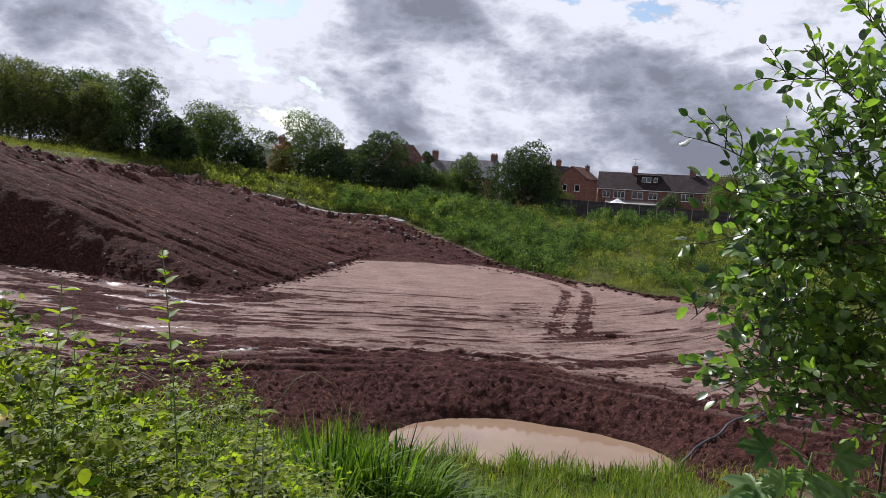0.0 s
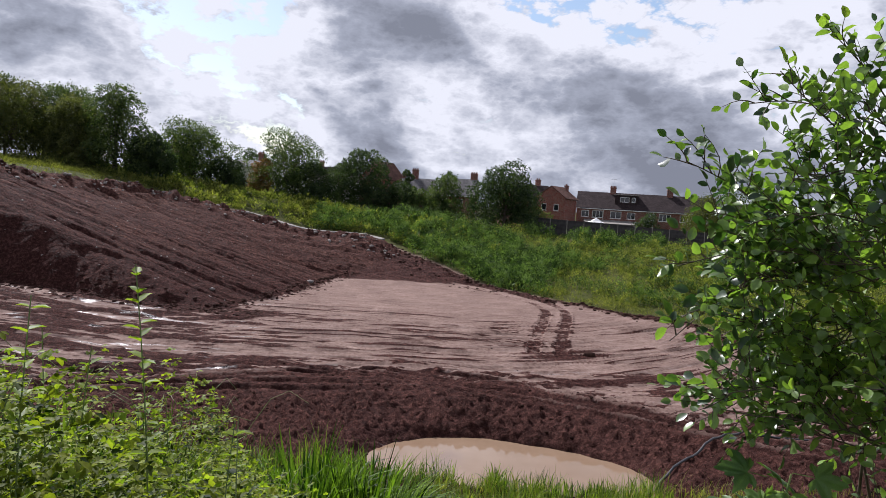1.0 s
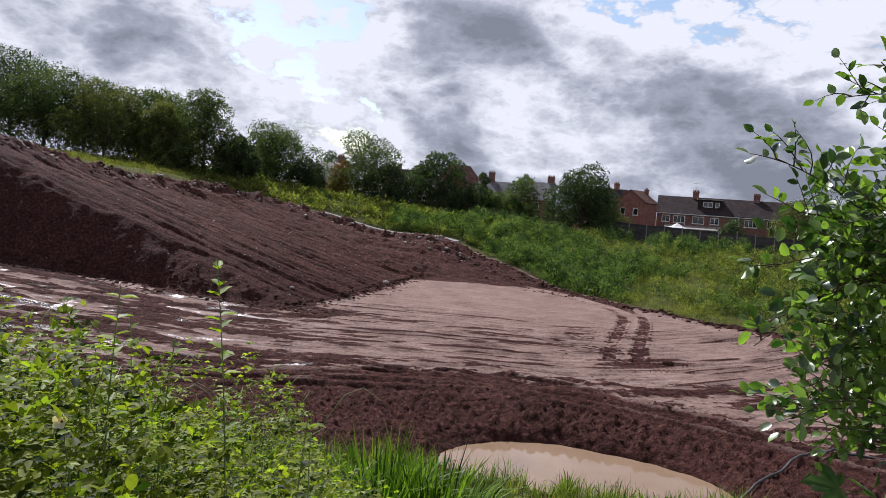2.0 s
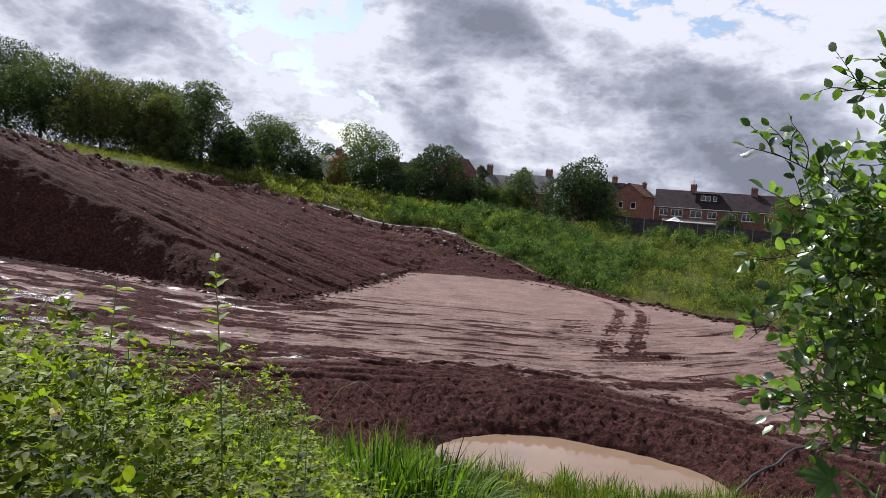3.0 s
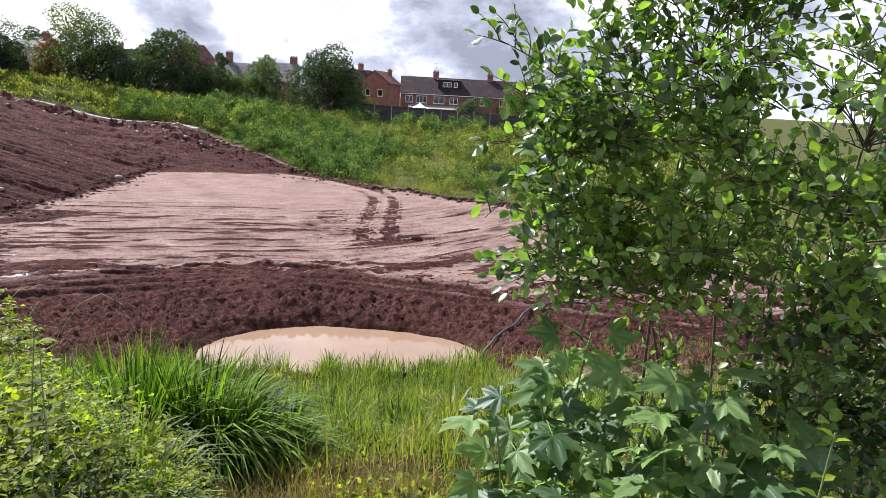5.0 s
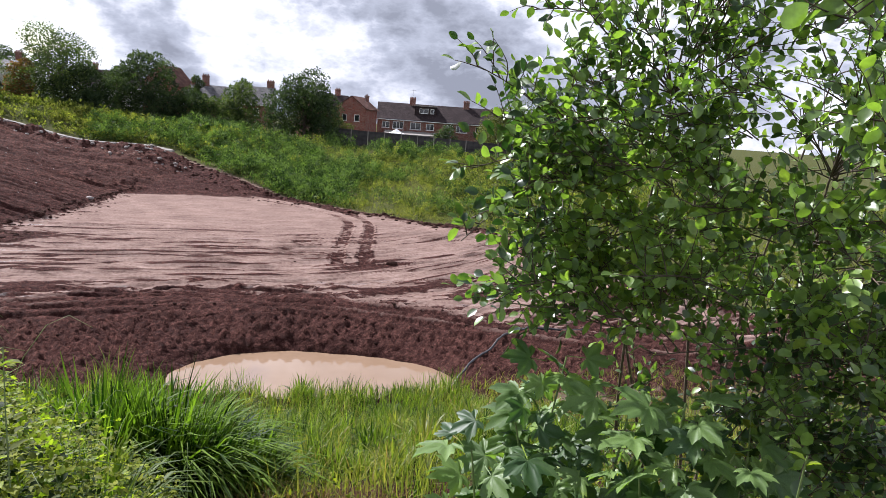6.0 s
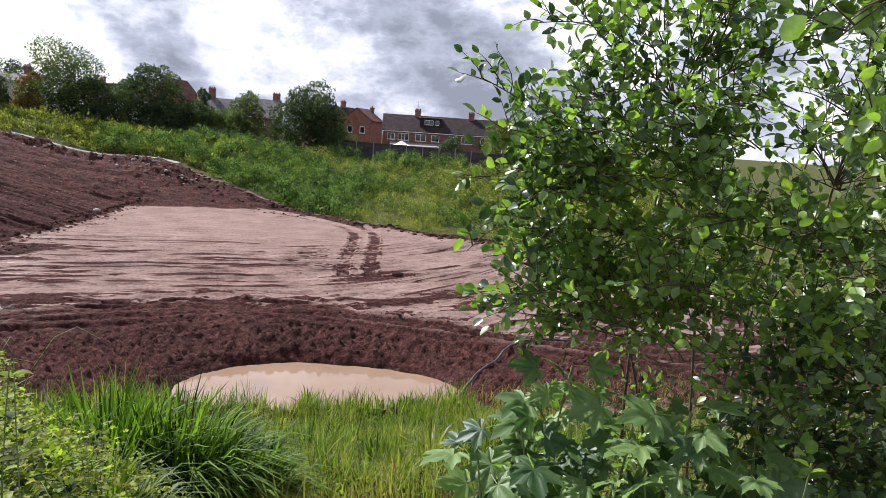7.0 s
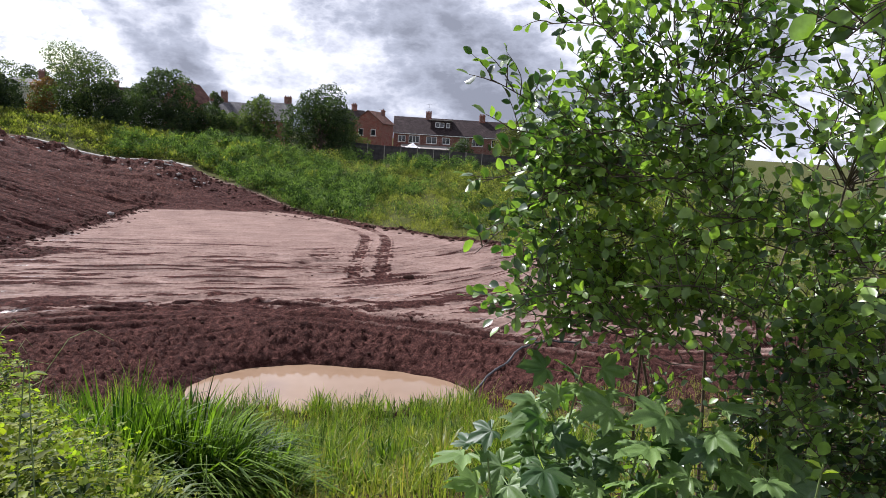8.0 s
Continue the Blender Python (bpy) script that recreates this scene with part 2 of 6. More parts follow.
M_GROUND = ground_material()
M_WATER = water_material()
M_EARTH = plain("loose_earth", (0.016, 0.008, 0.0065), (0.075, 0.041, 0.032), 0.9, 3.0, 0.8, 0.03, spec=0.03)
M_STONE = plain("broken_stone", (0.16, 0.13, 0.115), (0.42, 0.38, 0.35), 0.8, 4.0, 0.6, 0.02)
M_CONCRETE = plain("pale_concrete", (0.18, 0.16, 0.14), (0.34, 0.31, 0.28), 0.85, 2.0, 0.4, 0.01)
M_BARK = plain("bark", (0.045, 0.032, 0.024), (0.14, 0.11, 0.085), 0.9, 8.0, 0.8, 0.02)
M_TWIG = plain("twig_bark", (0.05, 0.035, 0.022), (0.14, 0.10, 0.065), 0.7, 30.0, 0.5, 0.003, grain=200.0)
M_STALK = plain("green_stalk", (0.10, 0.15, 0.04), (0.20, 0.26, 0.08), 0.6, 30.0, 0.3, 0.003, grain=200.0)
M_REDSTALK = plain("red_stalk", (0.16, 0.06, 0.04), (0.24, 0.13, 0.07), 0.6, 30.0, 0.3, 0.003, grain=200.0)
M_HOSE = plain("black_rubber", (0.02, 0.02, 0.024), (0.06, 0.058, 0.062), 0.45, 3.0, 0.2, 0.005)
M_BRICK = brick_material("red_brick", (0.20, 0.055, 0.042), (0.28, 0.085, 0.062))
M_BRICK_DARK = brick_material("brown_brick", (0.17, 0.060, 0.046), (0.23, 0.088, 0.065))
M_RENDER_WALL = plain("pale_render", (0.46, 0.44, 0.41), (0.60, 0.58, 0.55), 0.9, 1.5, 0.2, 0.005)
M_ROOF = roof_material("brown_roof_tile", (0.034, 0.024, 0.025), (0.060, 0.044, 0.043))
M_ROOF_RED = roof_material("red_roof_tile", (0.11, 0.055, 0.043), (0.16, 0.083, 0.064))
M_SLATE = roof_material("grey_slate", (0.12, 0.115, 0.12), (0.20, 0.19, 0.19))
M_WHITE = plain("white_paint", (0.68, 0.68, 0.67), (0.82, 0.82, 0.81), 0.5, 4.0, 0.1, 0.002)
M_GLASS = glass_material()
M_FENCE = plain("weathered_board", (0.040, 0.037, 0.039), (0.085, 0.078, 0.078), 0.9, 1.5, 0.5, 0.01, spec=0.1)
M_POST = plain("concrete_post", (0.16, 0.145, 0.13), (0.28, 0.25, 0.23), 0.85, 3.0, 0.4, 0.01)
M_METAL = plain("grey_metal", (0.20, 0.20, 0.21), (0.32, 0.32, 0.33), 0.4, 5.0, 0.1, 0.002, metal=0.8)
M_CANVAS = plain("white_canvas", (0.70, 0.70, 0.69), (0.82, 0.82, 0.81), 0.8, 2.0, 0.2, 0.01)

L_TREE = leafy("tree_leaf", (0.036, 0.060, 0.024), (0.150, 0.190, 0.066), 0.42, 0.6, 0.2, single=0.35)
L_TREE_DARK = leafy("dark_tree_leaf", (0.022, 0.040, 0.019), (0.088, 0.122, 0.052), 0.38, 0.6, 0.2, single=0.35)
L_TREE_OLIVE = leafy("olive_tree_leaf", (0.060, 0.072, 0.026), (0.180, 0.185, 0.066), 0.42, 0.6, 0.2, single=0.35)
L_TREE_RUST = leafy("rusty_tree_leaf", (0.12, 0.06, 0.02), (0.26, 0.14, 0.04), 0.30, 0.55, 0.35)
L_WEED = leafy("weed_leaf", (0.048, 0.068, 0.018), (0.330, 0.340, 0.090), 0.45, 0.65, 0.15, single=0.35)
L_WEED_DARK = leafy("nettle_leaf", (0.028, 0.056, 0.020), (0.190, 0.270, 0.090), 0.42, 0.65, 0.15, single=0.35)
L_WEED_PALE = leafy("pale_weed_leaf", (0.10, 0.110, 0.032), (0.30, 0.290, 0.085), 0.42, 0.65, 0.15, single=0.35)
L_GRASS = leafy("grass_blade", (0.022, 0.054, 0.007), (0.220, 0.300, 0.042), 0.42, 0.55, 0.25)
L_GRASS_DEEP = leafy("broad_grass_blade", (0.012, 0.038, 0.005), (0.190, 0.300, 0.034), 0.42, 0.55, 0.22)
L_GRASS_DRY = leafy("yellowing_grass_blade", (0.13, 0.16, 0.03), (0.30, 0.30, 0.08), 0.45, 0.5, 0.4, tint=(0.36, 0.25, 0.11))
L_BRAMBLE = leafy("bramble_leaf", (0.018, 0.038, 0.005), (0.260, 0.290, 0.030), 0.48, 0.6, 0.15, tint=(0.36, 0.38, 0.05))
L_SHOOT = leafy("young_leaf", (0.15, 0.22, 0.02), (0.32, 0.38, 0.04), 0.55, 0.5, 0.25)
L_SHRUB = leafy("shrub_leaf", (0.024, 0.060, 0.020), (0.255, 0.385, 0.085), 0.42, 0.36, 1.0, tint=(0.27, 0.36, 0.06))
L_MAPLE = leafy("maple_leaf", (0.045, 0.100, 0.032), (0.210, 0.320, 0.090), 0.42, 0.5, 0.6, tint=(0.32, 0.44, 0.05))
L_DEAD = leafy("dead_stem", (0.12, 0.07, 0.03), (0.26, 0.17, 0.08), 0.25, 0.8, 0.2)
M_PETAL = leafy("pale_petal", (0.62, 0.50, 0.48), (0.75, 0.68, 0.66), 0.4, 0.6, 0.3)

# ================= mesh helpers =================
rng = np.random.default_rng(7)


def mesh_np(name, V, F, mat, smooth=False):
    """A mesh from arrays: V (n, 3), F (m, 3 or 4)."""
    V, F = np.asarray(V, np.float32), np.asarray(F, np.int32)
    me = bpy.data.meshes.new(name)
    k = F.shape[1]
    me.vertices.add(len(V))
    me.vertices.foreach_set("co", V.ravel())
    me.loops.add(F.size)
    me.loops.foreach_set("vertex_index", F.ravel())
    me.polygons.add(len(F))
    me.polygons.foreach_set("loop_start", np.arange(0, F.size, k, dtype=np.int32))
    if smooth:
        me.polygons.foreach_set("use_smooth", np.ones(len(F), bool))
    me.materials.append(mat)
    me.update(calc_edges=True)
    return me


def under(ob, parent, label=""):
    ob.parent = parent
    if label:
        ob["label"] = label
    return ob


def part(name, data, mat, parent, label="", place=None):
    """A bmesh or a ready mesh as ONE object under a thing or a part."""
    if isinstance(data, bmesh.types.BMesh):
        me = bpy.data.meshes.new(name)
        data.to_mesh(me)
        data.free()
        me.materials.append(mat)
        data = me
    ob = new(name, data)
    if place is not None:
        ob.matrix_basis = place
    return under(ob, parent, label)


def box(bm, x0, y0, z0, x1, y1, z1, bevel=0.0):
    m = Matrix.LocRotScale(((x0 + x1) / 2, (y0 + y1) / 2, (z0 + z1) / 2), None, (abs(x1 - x0), abs(y1 - y0), abs(z1 - z0)))
    made = bmesh.ops.create_cube(bm, size=1.0, matrix=m)["verts"]
    if bevel:
        edges = list({e for v in made for e in v.link_edges})
        bmesh.ops.bevel(bm, geom=edges, offset=bevel, segments=1, affect="EDGES")
    return bm


def tube_arrays(points, radii, sides=6):
    """Verts and quads of a tapered tube along points."""
    P = np.asarray(points, float)
    n = len(P)
    T = np.gradient(P, axis=0)
    T /= np.linalg.norm(T, axis=1)[:, None] + 1e-9
    ref = np.array([0.0, 0, 1]) if abs(T[:, 2]).mean() < 0.8 else np.array([1.0, 0, 0])
    A = np.cross(T, ref)
    A /= np.linalg.norm(A, axis=1)[:, None] + 1e-9
    B = np.cross(T, A)
    ang = np.linspace(0, 2 * np.pi, sides, endpoint=False)
    V = P[:, None] + np.asarray(radii)[:, None, None] * (np.cos(ang)[None, :, None] * A[:, None] + np.sin(ang)[None, :, None] * B[:, None])
    i, j = np.meshgrid(np.arange(n - 1), np.arange(sides), indexing="ij")
    j2 = (j + 1) % sides
    F = np.stack([i * sides + j, i * sides + j2, (i + 1) * sides + j2, (i + 1) * sides + j], -1).reshape(-1, 4)
    return V.reshape(-1, 3), F


def join_arrays(items):
    V, F, o = [], [], 0
    for v, f in items:
        V.append(v)
        F.append(np.asarray(f) + o)
        o += len(v)
    return np.concatenate(V), np.concatenate(F)


def unit(a):
    a = np.asarray(a, float)
    return a / (np.linalg.norm(a, axis=-1, keepdims=True) + 1e-9)


def scatter(tv, tf, pos, along, normal, size):
    """Copies of a small template (x across, y along, z out) as one pair of arrays."""
    Y = unit(along)
    X = unit(np.cross(Y, normal))
    Z = np.cross(X, Y)
    size = np.asarray(size, float)
    if size.ndim == 1:
        size = np.stack([size] * 3, 1)
    W = tv[None] * size[:, None, :]
    V = pos[:, None] + W[..., :1] * X[:, None] + W[..., 1:2] * Y[:, None] + W[..., 2:] * Z[:, None]
    F = np.asarray(tf)[None] + (np.arange(len(pos)) * len(tv))[:, None, None]
    return V.reshape(-1, 3), F.reshape(-1, F.shape[-1])


def rand_dir(n, up=0.0):
    d = rng.normal(size=(n, 3))
    d[:, 2] += up
    return unit(d)


# small templates: tv, tf
T_CARD = (np.array([(0, 0, 0), (0.42, 0.45, 0.10), (0, 1, 0), (-0.42, 0.45, 0.10)]), np.array([(0, 1, 2, 3)]))
T_LEAF = (np.array([(0, 0, 0), (0.27, 0.22, 0.06), (0.36, 0.52, 0.09), (0.22, 0.83, 0.05), (0, 1.0, -0.08),
                    (-0.22, 0.83, 0.05), (-0.36, 0.52, 0.09), (-0.27, 0.22, 0.06), (0, 0.3, 0), (0, 0.65, 0)]),
          np.array([(0, 1, 8), (1, 2, 8), (8, 2, 9), (2, 3, 9), (9, 3, 4), (0, 8, 7), (7, 8, 6), (8, 9, 6), (6, 9, 5), (9, 4, 5)]))
T_POINTED = (np.array([(0, 0, 0), (0.30, 0.30, 0.06), (0.18, 0.68, 0.04), (0, 1.0, -0.1), (-0.18, 0.68, 0.04), (-0.30, 0.30, 0.06), (0, 0.5, -0.02)]),
             np.array([(0, 1, 6), (1, 2, 6), (2, 3, 6), (0, 6, 5), (5, 6, 4), (4, 6, 3)]))


def blades(pos, length, width, lean, seed_dir=None, arch=False):
    """Bent grass blades: strips of three quads, that droop outwards."""
    n = len(pos)
    ang = rng.uniform(0, 2 * np.pi, n) if seed_dir is None else seed_dir
    out = np.stack([np.cos(ang), np.sin(ang), np.zeros(n)], 1)
    side = np.stack([-np.sin(ang), np.cos(ang), np.zeros(n)], 1)
    tw = rng.uniform(-0.9, 0.9, n)
    side = side * np.cos(tw)[:, None] + out * np.sin(tw)[:, None]
    V = []
    for s, w in ((0.0, 0.8), (0.4, 1.0), (0.75, 0.7), (1.0, 0.08)):
        h = s * (1 - 0.42 * lean * s)
        o = lean * s * s * 0.85
        if arch:
            h, o = s - 0.62 * lean * s ** 3, lean * (0.35 * s + 0.5 * s * s)
        p = pos + out * (length * o)[:, None]
        p[:, 2] += length * h
        V.append(p - side * (width * w / 2)[:, None])
        V.append(p + side * (width * w / 2)[:, None])
    V = np.stack(V, 1)
    f = np.array([(0, 1, 3, 2), (2, 3, 5, 4), (4, 5, 7, 6)])
    F = f[None] + (np.arange(n) * 8)[:, None, None]
    return V.reshape(-1, 3), F.reshape(-1, 4)


# ---- noise on arrays ----
def _hash(ix, iy, seed):
    n = (ix * 374761393 + iy * 668265263 + seed * 974711) & 0xFFFFFFFF
    n = ((n ^ (n >> 13)) * 1274126177) & 0xFFFFFFFF
    return ((n ^ (n >> 16)) & 0xFFFF) / 65535.0


def vnoise(x, y, seed=0):
    ix, iy = np.floor(x).astype(np.int64), np.floor(y).astype(np.int64)
    fx, fy = x - ix, y - iy
    fx, fy = fx * fx * (3 - 2 * fx), fy * fy * (3 - 2 * fy)
    a, b = _hash(ix, iy, seed), _hash(ix + 1, iy, seed)
    c, d = _hash(ix, iy + 1, seed), _hash(ix + 1, iy + 1, seed)
    return (a * (1 - fx) + b * fx) * (1 - fy) + (c * (1 - fx) + d * fx) * fy


def fbm(x, y, seed=0, octaves=4, gain=0.5):
    s, a, tot = 0.0, 1.0, 0.0
    for k in range(octaves):
        s = s + a * (vnoise(x * 2 ** k + 17.3 * k, y * 2 ** k - 9.1 * k, seed + k) - 0.5)
        tot += a
        a *= gain
    return s / tot * 2


def sstep(v, a, b):
    u = np.clip((v - a) / (b - a), 0, 1)
    return u * u * (3 - 2 * u)


# ================= the ground =================
# edge of the stripped site, from near right, along the far side, to the upper left; the site lies on its left
EDGE = np.array([(40, 14), (27, 22), (22, 33), (21.5, 44), (20.5, 52), (16.6, 55.3), (12.0, 61.5), (6.1, 70.7), (0, 79), (-6, 84), (-20, 86.5),
                 (-30, 82), (-36, 72), (-40, 62), (-47, 50), (-62, 38), (-90, 30)], float)


def edge_distance(x, y):
    """Metres outside (+) or inside (-) the stripped site, and how far along its edge."""
    best = np.full(x.shape, 1e9)
    sgn = np.ones(x.shape)
    along = np.zeros(x.shape)
    for i in range(len(EDGE) - 1):
        a, b = EDGE[i], EDGE[i + 1]
        d = b - a
        L2 = d @ d
        u = np.clip(((x - a[0]) * d[0] + (y - a[1]) * d[1]) / L2, 0, 1)
        dx, dy = x - a[0] - u * d[0], y - a[1] - u * d[1]
        q = dx * dx + dy * dy
        s = np.where(d[0] * (y - a[1]) - d[1] * (x - a[0]) > 0, -1.0, 1.0)
        m = q < best
        best = np.where(m, q, best)
        sgn = np.where(m, s, sgn)
        along = np.where(m, i + u, along)
    return np.sqrt(best) * sgn, along


POND = (3.10, 21.35, 4.20, 2.55, -14.0)   # centre, half axes, turn in degrees
WATER_Z = -0.06


def pond_field(x, y):
    """Below 1 inside the pond."""
    cx, cy, a, b, turn = POND
    c, s = math.cos(radians(turn)), math.sin(radians(turn))
    dx, dy = x - cx, y - cy
    u, v = (dx * c + dy * s) / a, (-dx * s + dy * c) / b
    r = (np.abs(u) ** 2.4 + np.abs(v) ** 2.4) ** (1 / 2.4)
    return r + 0.10 * fbm(x * 0.7, y * 0.7, 31, 4)


def mound(x, y):
    """Tipped earth: a slope that falls to the right, with a steep front."""
    x0 = np.interp(y, [44, 47.5, 54, 69.6, 80, 90], [-13, -12.3, -10.2, -7.0, -1.0, 3.0])
    x0 = x0 + 0.8 * fbm(x * 0.0 + y * 0.5, y * 0.5, 41, 3)
    s = np.interp(y, [46, 50, 64, 85], [0.38, 0.365, 0.30, 0.235])
    d = np.clip(x0 - x, 0, None)
    z = s * (np.sqrt(d * d + 2.2) - 1.48)
    z = np.minimum(z, 9.0 + 0.06 * d)
    yf = 46.3 + 0.6 * fbm(x * 0.35, x * 0.1, 43, 3) + 0.05 * np.clip(-12 - x, 0, 30)
    front = np.clip((y - yf) / (3.0 + 0.12 * np.clip(d, 0, 20)), 0, 1)
    front = 1 - (1 - front) ** 1.7
    return z * front, d, front


def near_bank(x, y):
    """The overgrown bank that the viewer stands on."""
    raise_left = 0.9 * sstep(-x, 0.0, 2.6) * sstep(y, 0.3, 3)
    top = 6.4 + raise_left + 0.15 * fbm(x * 0.4, y * 0.4, 51, 3)
    fall = 0.335 * np.clip(y, 0, None) + 0.05 * raise_left * np.clip(y, 0, None)
    z = top - fall
    return 0.5 * (z + np.sqrt(z * z + 0.35)) - 0.28


def plain_height(x, y):
    """Ground height without fine relief, and its zones."""
    d_out, along = edge_distance(x, y)
    far = np.where(x > 0, 4.9 - 0.04 * x, 4.9 - 0.10 * x)
    far = np.clip(far, 1.5, 11.5) + 0.5 * fbm(x * 0.05, y * 0.05, 61, 3)
    far = far - 0.018 * np.clip(y - 150, 0, 600) - 0.03 * np.clip(np.abs(x) - 120, 0, 500)
    width = np.interp(along, [0, 3, 5.5, 7.5, 9, 11, 16], [18, 26, 50, 36, 16, 6, 8])
    out = np.clip(d_out / width, 0, 1)
    out = out * out * (3 - 2 * out) * 0.6 + out * 0.4
    md, d_m, front = mound(x, y)
    road = 0.075 * np.clip(-14 - x, 0, 28) * sstep(y, 24, 40)
    site = np.maximum(md, road)
    nb = near_bank(x, y)
    z = site * (1 - out) + far * out
    z = np.where(y < 34, np.maximum(z, 0), z)
    z = np.maximum(z, nb)
    return z, d_out, along, md, d_m, front, nb


TRACK = np.array([(7.2, 38.0), (8.0, 42.5), (9.6, 49), (11.0, 55), (10.6, 59.5), (8.4, 64), (5.0, 69), (0.5, 74), (-5, 79)])


def track_field(x, y):
    """Signed offset from the digger's path and the way along it."""
    best, off, run = np.full(x.shape, 1e9), np.zeros(x.shape), np.zeros(x.shape)
    # rounded path
    tt = np.linspace(0, len(TRACK) - 1, 60)
    px = np.interp(tt, np.arange(len(TRACK)), TRACK[:, 0])
    py = np.interp(tt, np.arange(len(TRACK)), TRACK[:, 1])
    k = np.array([0.25, 0.5, 0.25])
    for _ in range(6):
        px[1:-1], py[1:-1] = np.convolve(px, k, "valid"), np.convolve(py, k, "valid")
    s0 = 0.0
    for i in range(len(px) - 1):
        dx, dy = px[i + 1] - px[i], py[i + 1] - py[i]
        L = math.hypot(dx, dy)
        u = np.clip(((x - px[i]) * dx + (y - py[i]) * dy) / L ** 2, 0, 1)
        ex, ey = x - px[i] - u * dx, y - py[i] - u * dy
        q = ex * ex + ey * ey
        m = q < best
        best = np.where(m, q, best)
        off = np.where(m, np.sign(dx * ey - dy * ex) * np.sqrt(q), off)
        run = np.where(m, s0 + u * L, run)
        s0 += L
    return off, run


def berm_line(x):
    """Far rim of the dark band of dug soil beyond the pond."""
    return np.interp(x, [-30, -16, -7, 0, 4.5, 8.7, 11.5, 14, 20], [24.5, 26.5, 30.0, 31.2, 30.2, 27.6, 25.6, 24.5, 24])


def terrain(x, y):
    z, d_out, along, md, d_m, front, nb = plain_height(x, y)
    inside = sstep(-d_out, -0.3, 0.8)
    on_bank = sstep(nb, 0.25, 0.7)
    site = inside * (1 - on_bank)
    pf = pond_field(x, y)
    # dark dug soil: rises from the pond into a low bank
    by = berm_line(x) + 0.7 * fbm(x * 0.5, y * 0.3, 71, 3)
    band = sstep(y, by + 0.8, by - 0.8) * sstep(y, 15, 19) * site
    z = z + band * ((0.40 * sstep(pf, 1.0, 1.22) + 0.30 * sstep(pf, 1.1, 2.0)) * sstep(by - y, -1.5, 2.2)) * (1 - sstep(x, 13, 17))
    clod = np.abs(fbm(x * 1.9, y * 1.9, 73, 5, 0.75)) + 0.7 * np.abs(fbm(x * 4.3, y * 4.3, 74, 3, 0.8))
    z = z + band * (0.46 * (clod - 0.4) * sstep(pf, 0.95, 1.3) * (0.15 + 0.85 * sstep(by - y, 3.0, 5.5)))
    # long smeared lines that follow the rim of the dug soil
    rise = y - berm_line(x) + 0.5 * fbm(x * 0.14, y * 0.14, 141, 2)
    smear = fbm(x * 0.13, rise * 1.7, 143, 6, 0.78) + 0.35 * fbm((x + y) * 0.2, (y - 0.35 * x) * 1.0, 145, 4, 0.68)
    top_zone = sstep(rise, -5.8, -3.0) * sstep(rise, 5.5, 1.5) * site
    wave = rise + 0.45 * fbm(x * 0.22, y * 0.22, 147, 3) + 0.06 * x
    wheel = np.sin(2 * np.pi * wave / 0.95) * vnoise(x * 0.12, wave * 0.9, 149) + 0.8 * np.sin(2 * np.pi * wave / 0.53 + 1.3) * vnoise(x * 0.2 + 5, wave * 0.8, 151)
    smear = smear + 0.22 * wheel
    z = z + top_zone * (0.26 * smear + 0.05 * wheel)
    # pond basin
    basin = sstep(pf, 1.06, 0.86) * (1 - sstep(nb, 0.9, 1.5))
    z = z * (1 - basin) + basin * -0.6
    # pale flat: faint long streaks and arcs of wheel marks
    m_on = sstep(md, 0.0, 0.10)
    flat = site * (1 - m_on) * (1 - band)
    v = y - 0.030 * np.clip(x - 1, 0, None) ** 2 + 0.05 * x
    lines = fbm(x * 0.15 + 3, (v + 0.35 * fbm(x * 0.15, y * 0.15, 82, 2)) * 1.9, 81, 4, 0.65)
    arcs = sstep(y, 58, 46) * sstep(y, 24, 33)
    rut = sstep(np.abs(fbm(x * 0.10 + 7, (v + 0.5 * fbm(x * 0.1, y * 0.1, 84, 2)) * 1.15, 131, 3, 0.6)), 0.10, 0.02) * sstep(fbm(x * 0.12, y * 0.25, 133, 2), -0.25, 0.2)
    z = z + flat * (0.035 * fbm(x * 0.3, y * 0.3, 83, 4) + arcs * (0.28 * lines - 0.12 * rut) * (0.5 + 0.5 * sstep(fbm(x * 0.1, y * 0.2, 85, 2), -0.3, 0.3)))
    rutted = flat * (sstep(x, -6, -11) + sstep(y, 37, 33) * 0.9).clip(0, 1)
    rl = 0.75 * fbm(x * 0.16, (y + 0.10 * x + 0.4 * fbm(x * 0.12, y * 0.12, 86, 2)) * 1.35, 87, 6, 0.72) + 0.6 * fbm((x + 0.8 * y) * 0.22, (y - 0.42 * x) * 1.1, 88, 6, 0.72)
    z = z + (rutted + 0.9 * band * sstep(by - y, 4.0, 1.0)) * 0.26 * np.where(rl > 0, rl, rl * 0.55)
    # the two digger tracks
    off, run = track_field(x, y)
    lug = 0.5 + 0.5 * np.sign(np.sin(run * 2 * np.pi / 0.42))
    tr = np.zeros(x.shape)
    for c in (-0.78, 0.78):
        e = np.abs(off - c)
        tr = np.maximum(tr, sstep(e, 0.42, 0.30))
    tr = tr * sstep(run, 0.0, 0.5) * sstep(run, 42, 30) * inside
    rim = np.maximum(sstep(np.abs(np.abs(off) - 1.28), 0.2, 0.0), sstep(np.abs(np.abs(off) - 0.3), 0.16, 0.0)) * sstep(run, 0, 1) * sstep(run, 40, 30) * inside
    z = z - tr * (0.03 + 0.05 * lug) + 0.06 * rim * (0.5 + fbm(x * 1.5, y * 1.5, 89, 2))
    # furrows down the mound
    w = y + 0.10 * x + 0.35 * fbm(x * 0.12, y * 0.12, 91, 2)
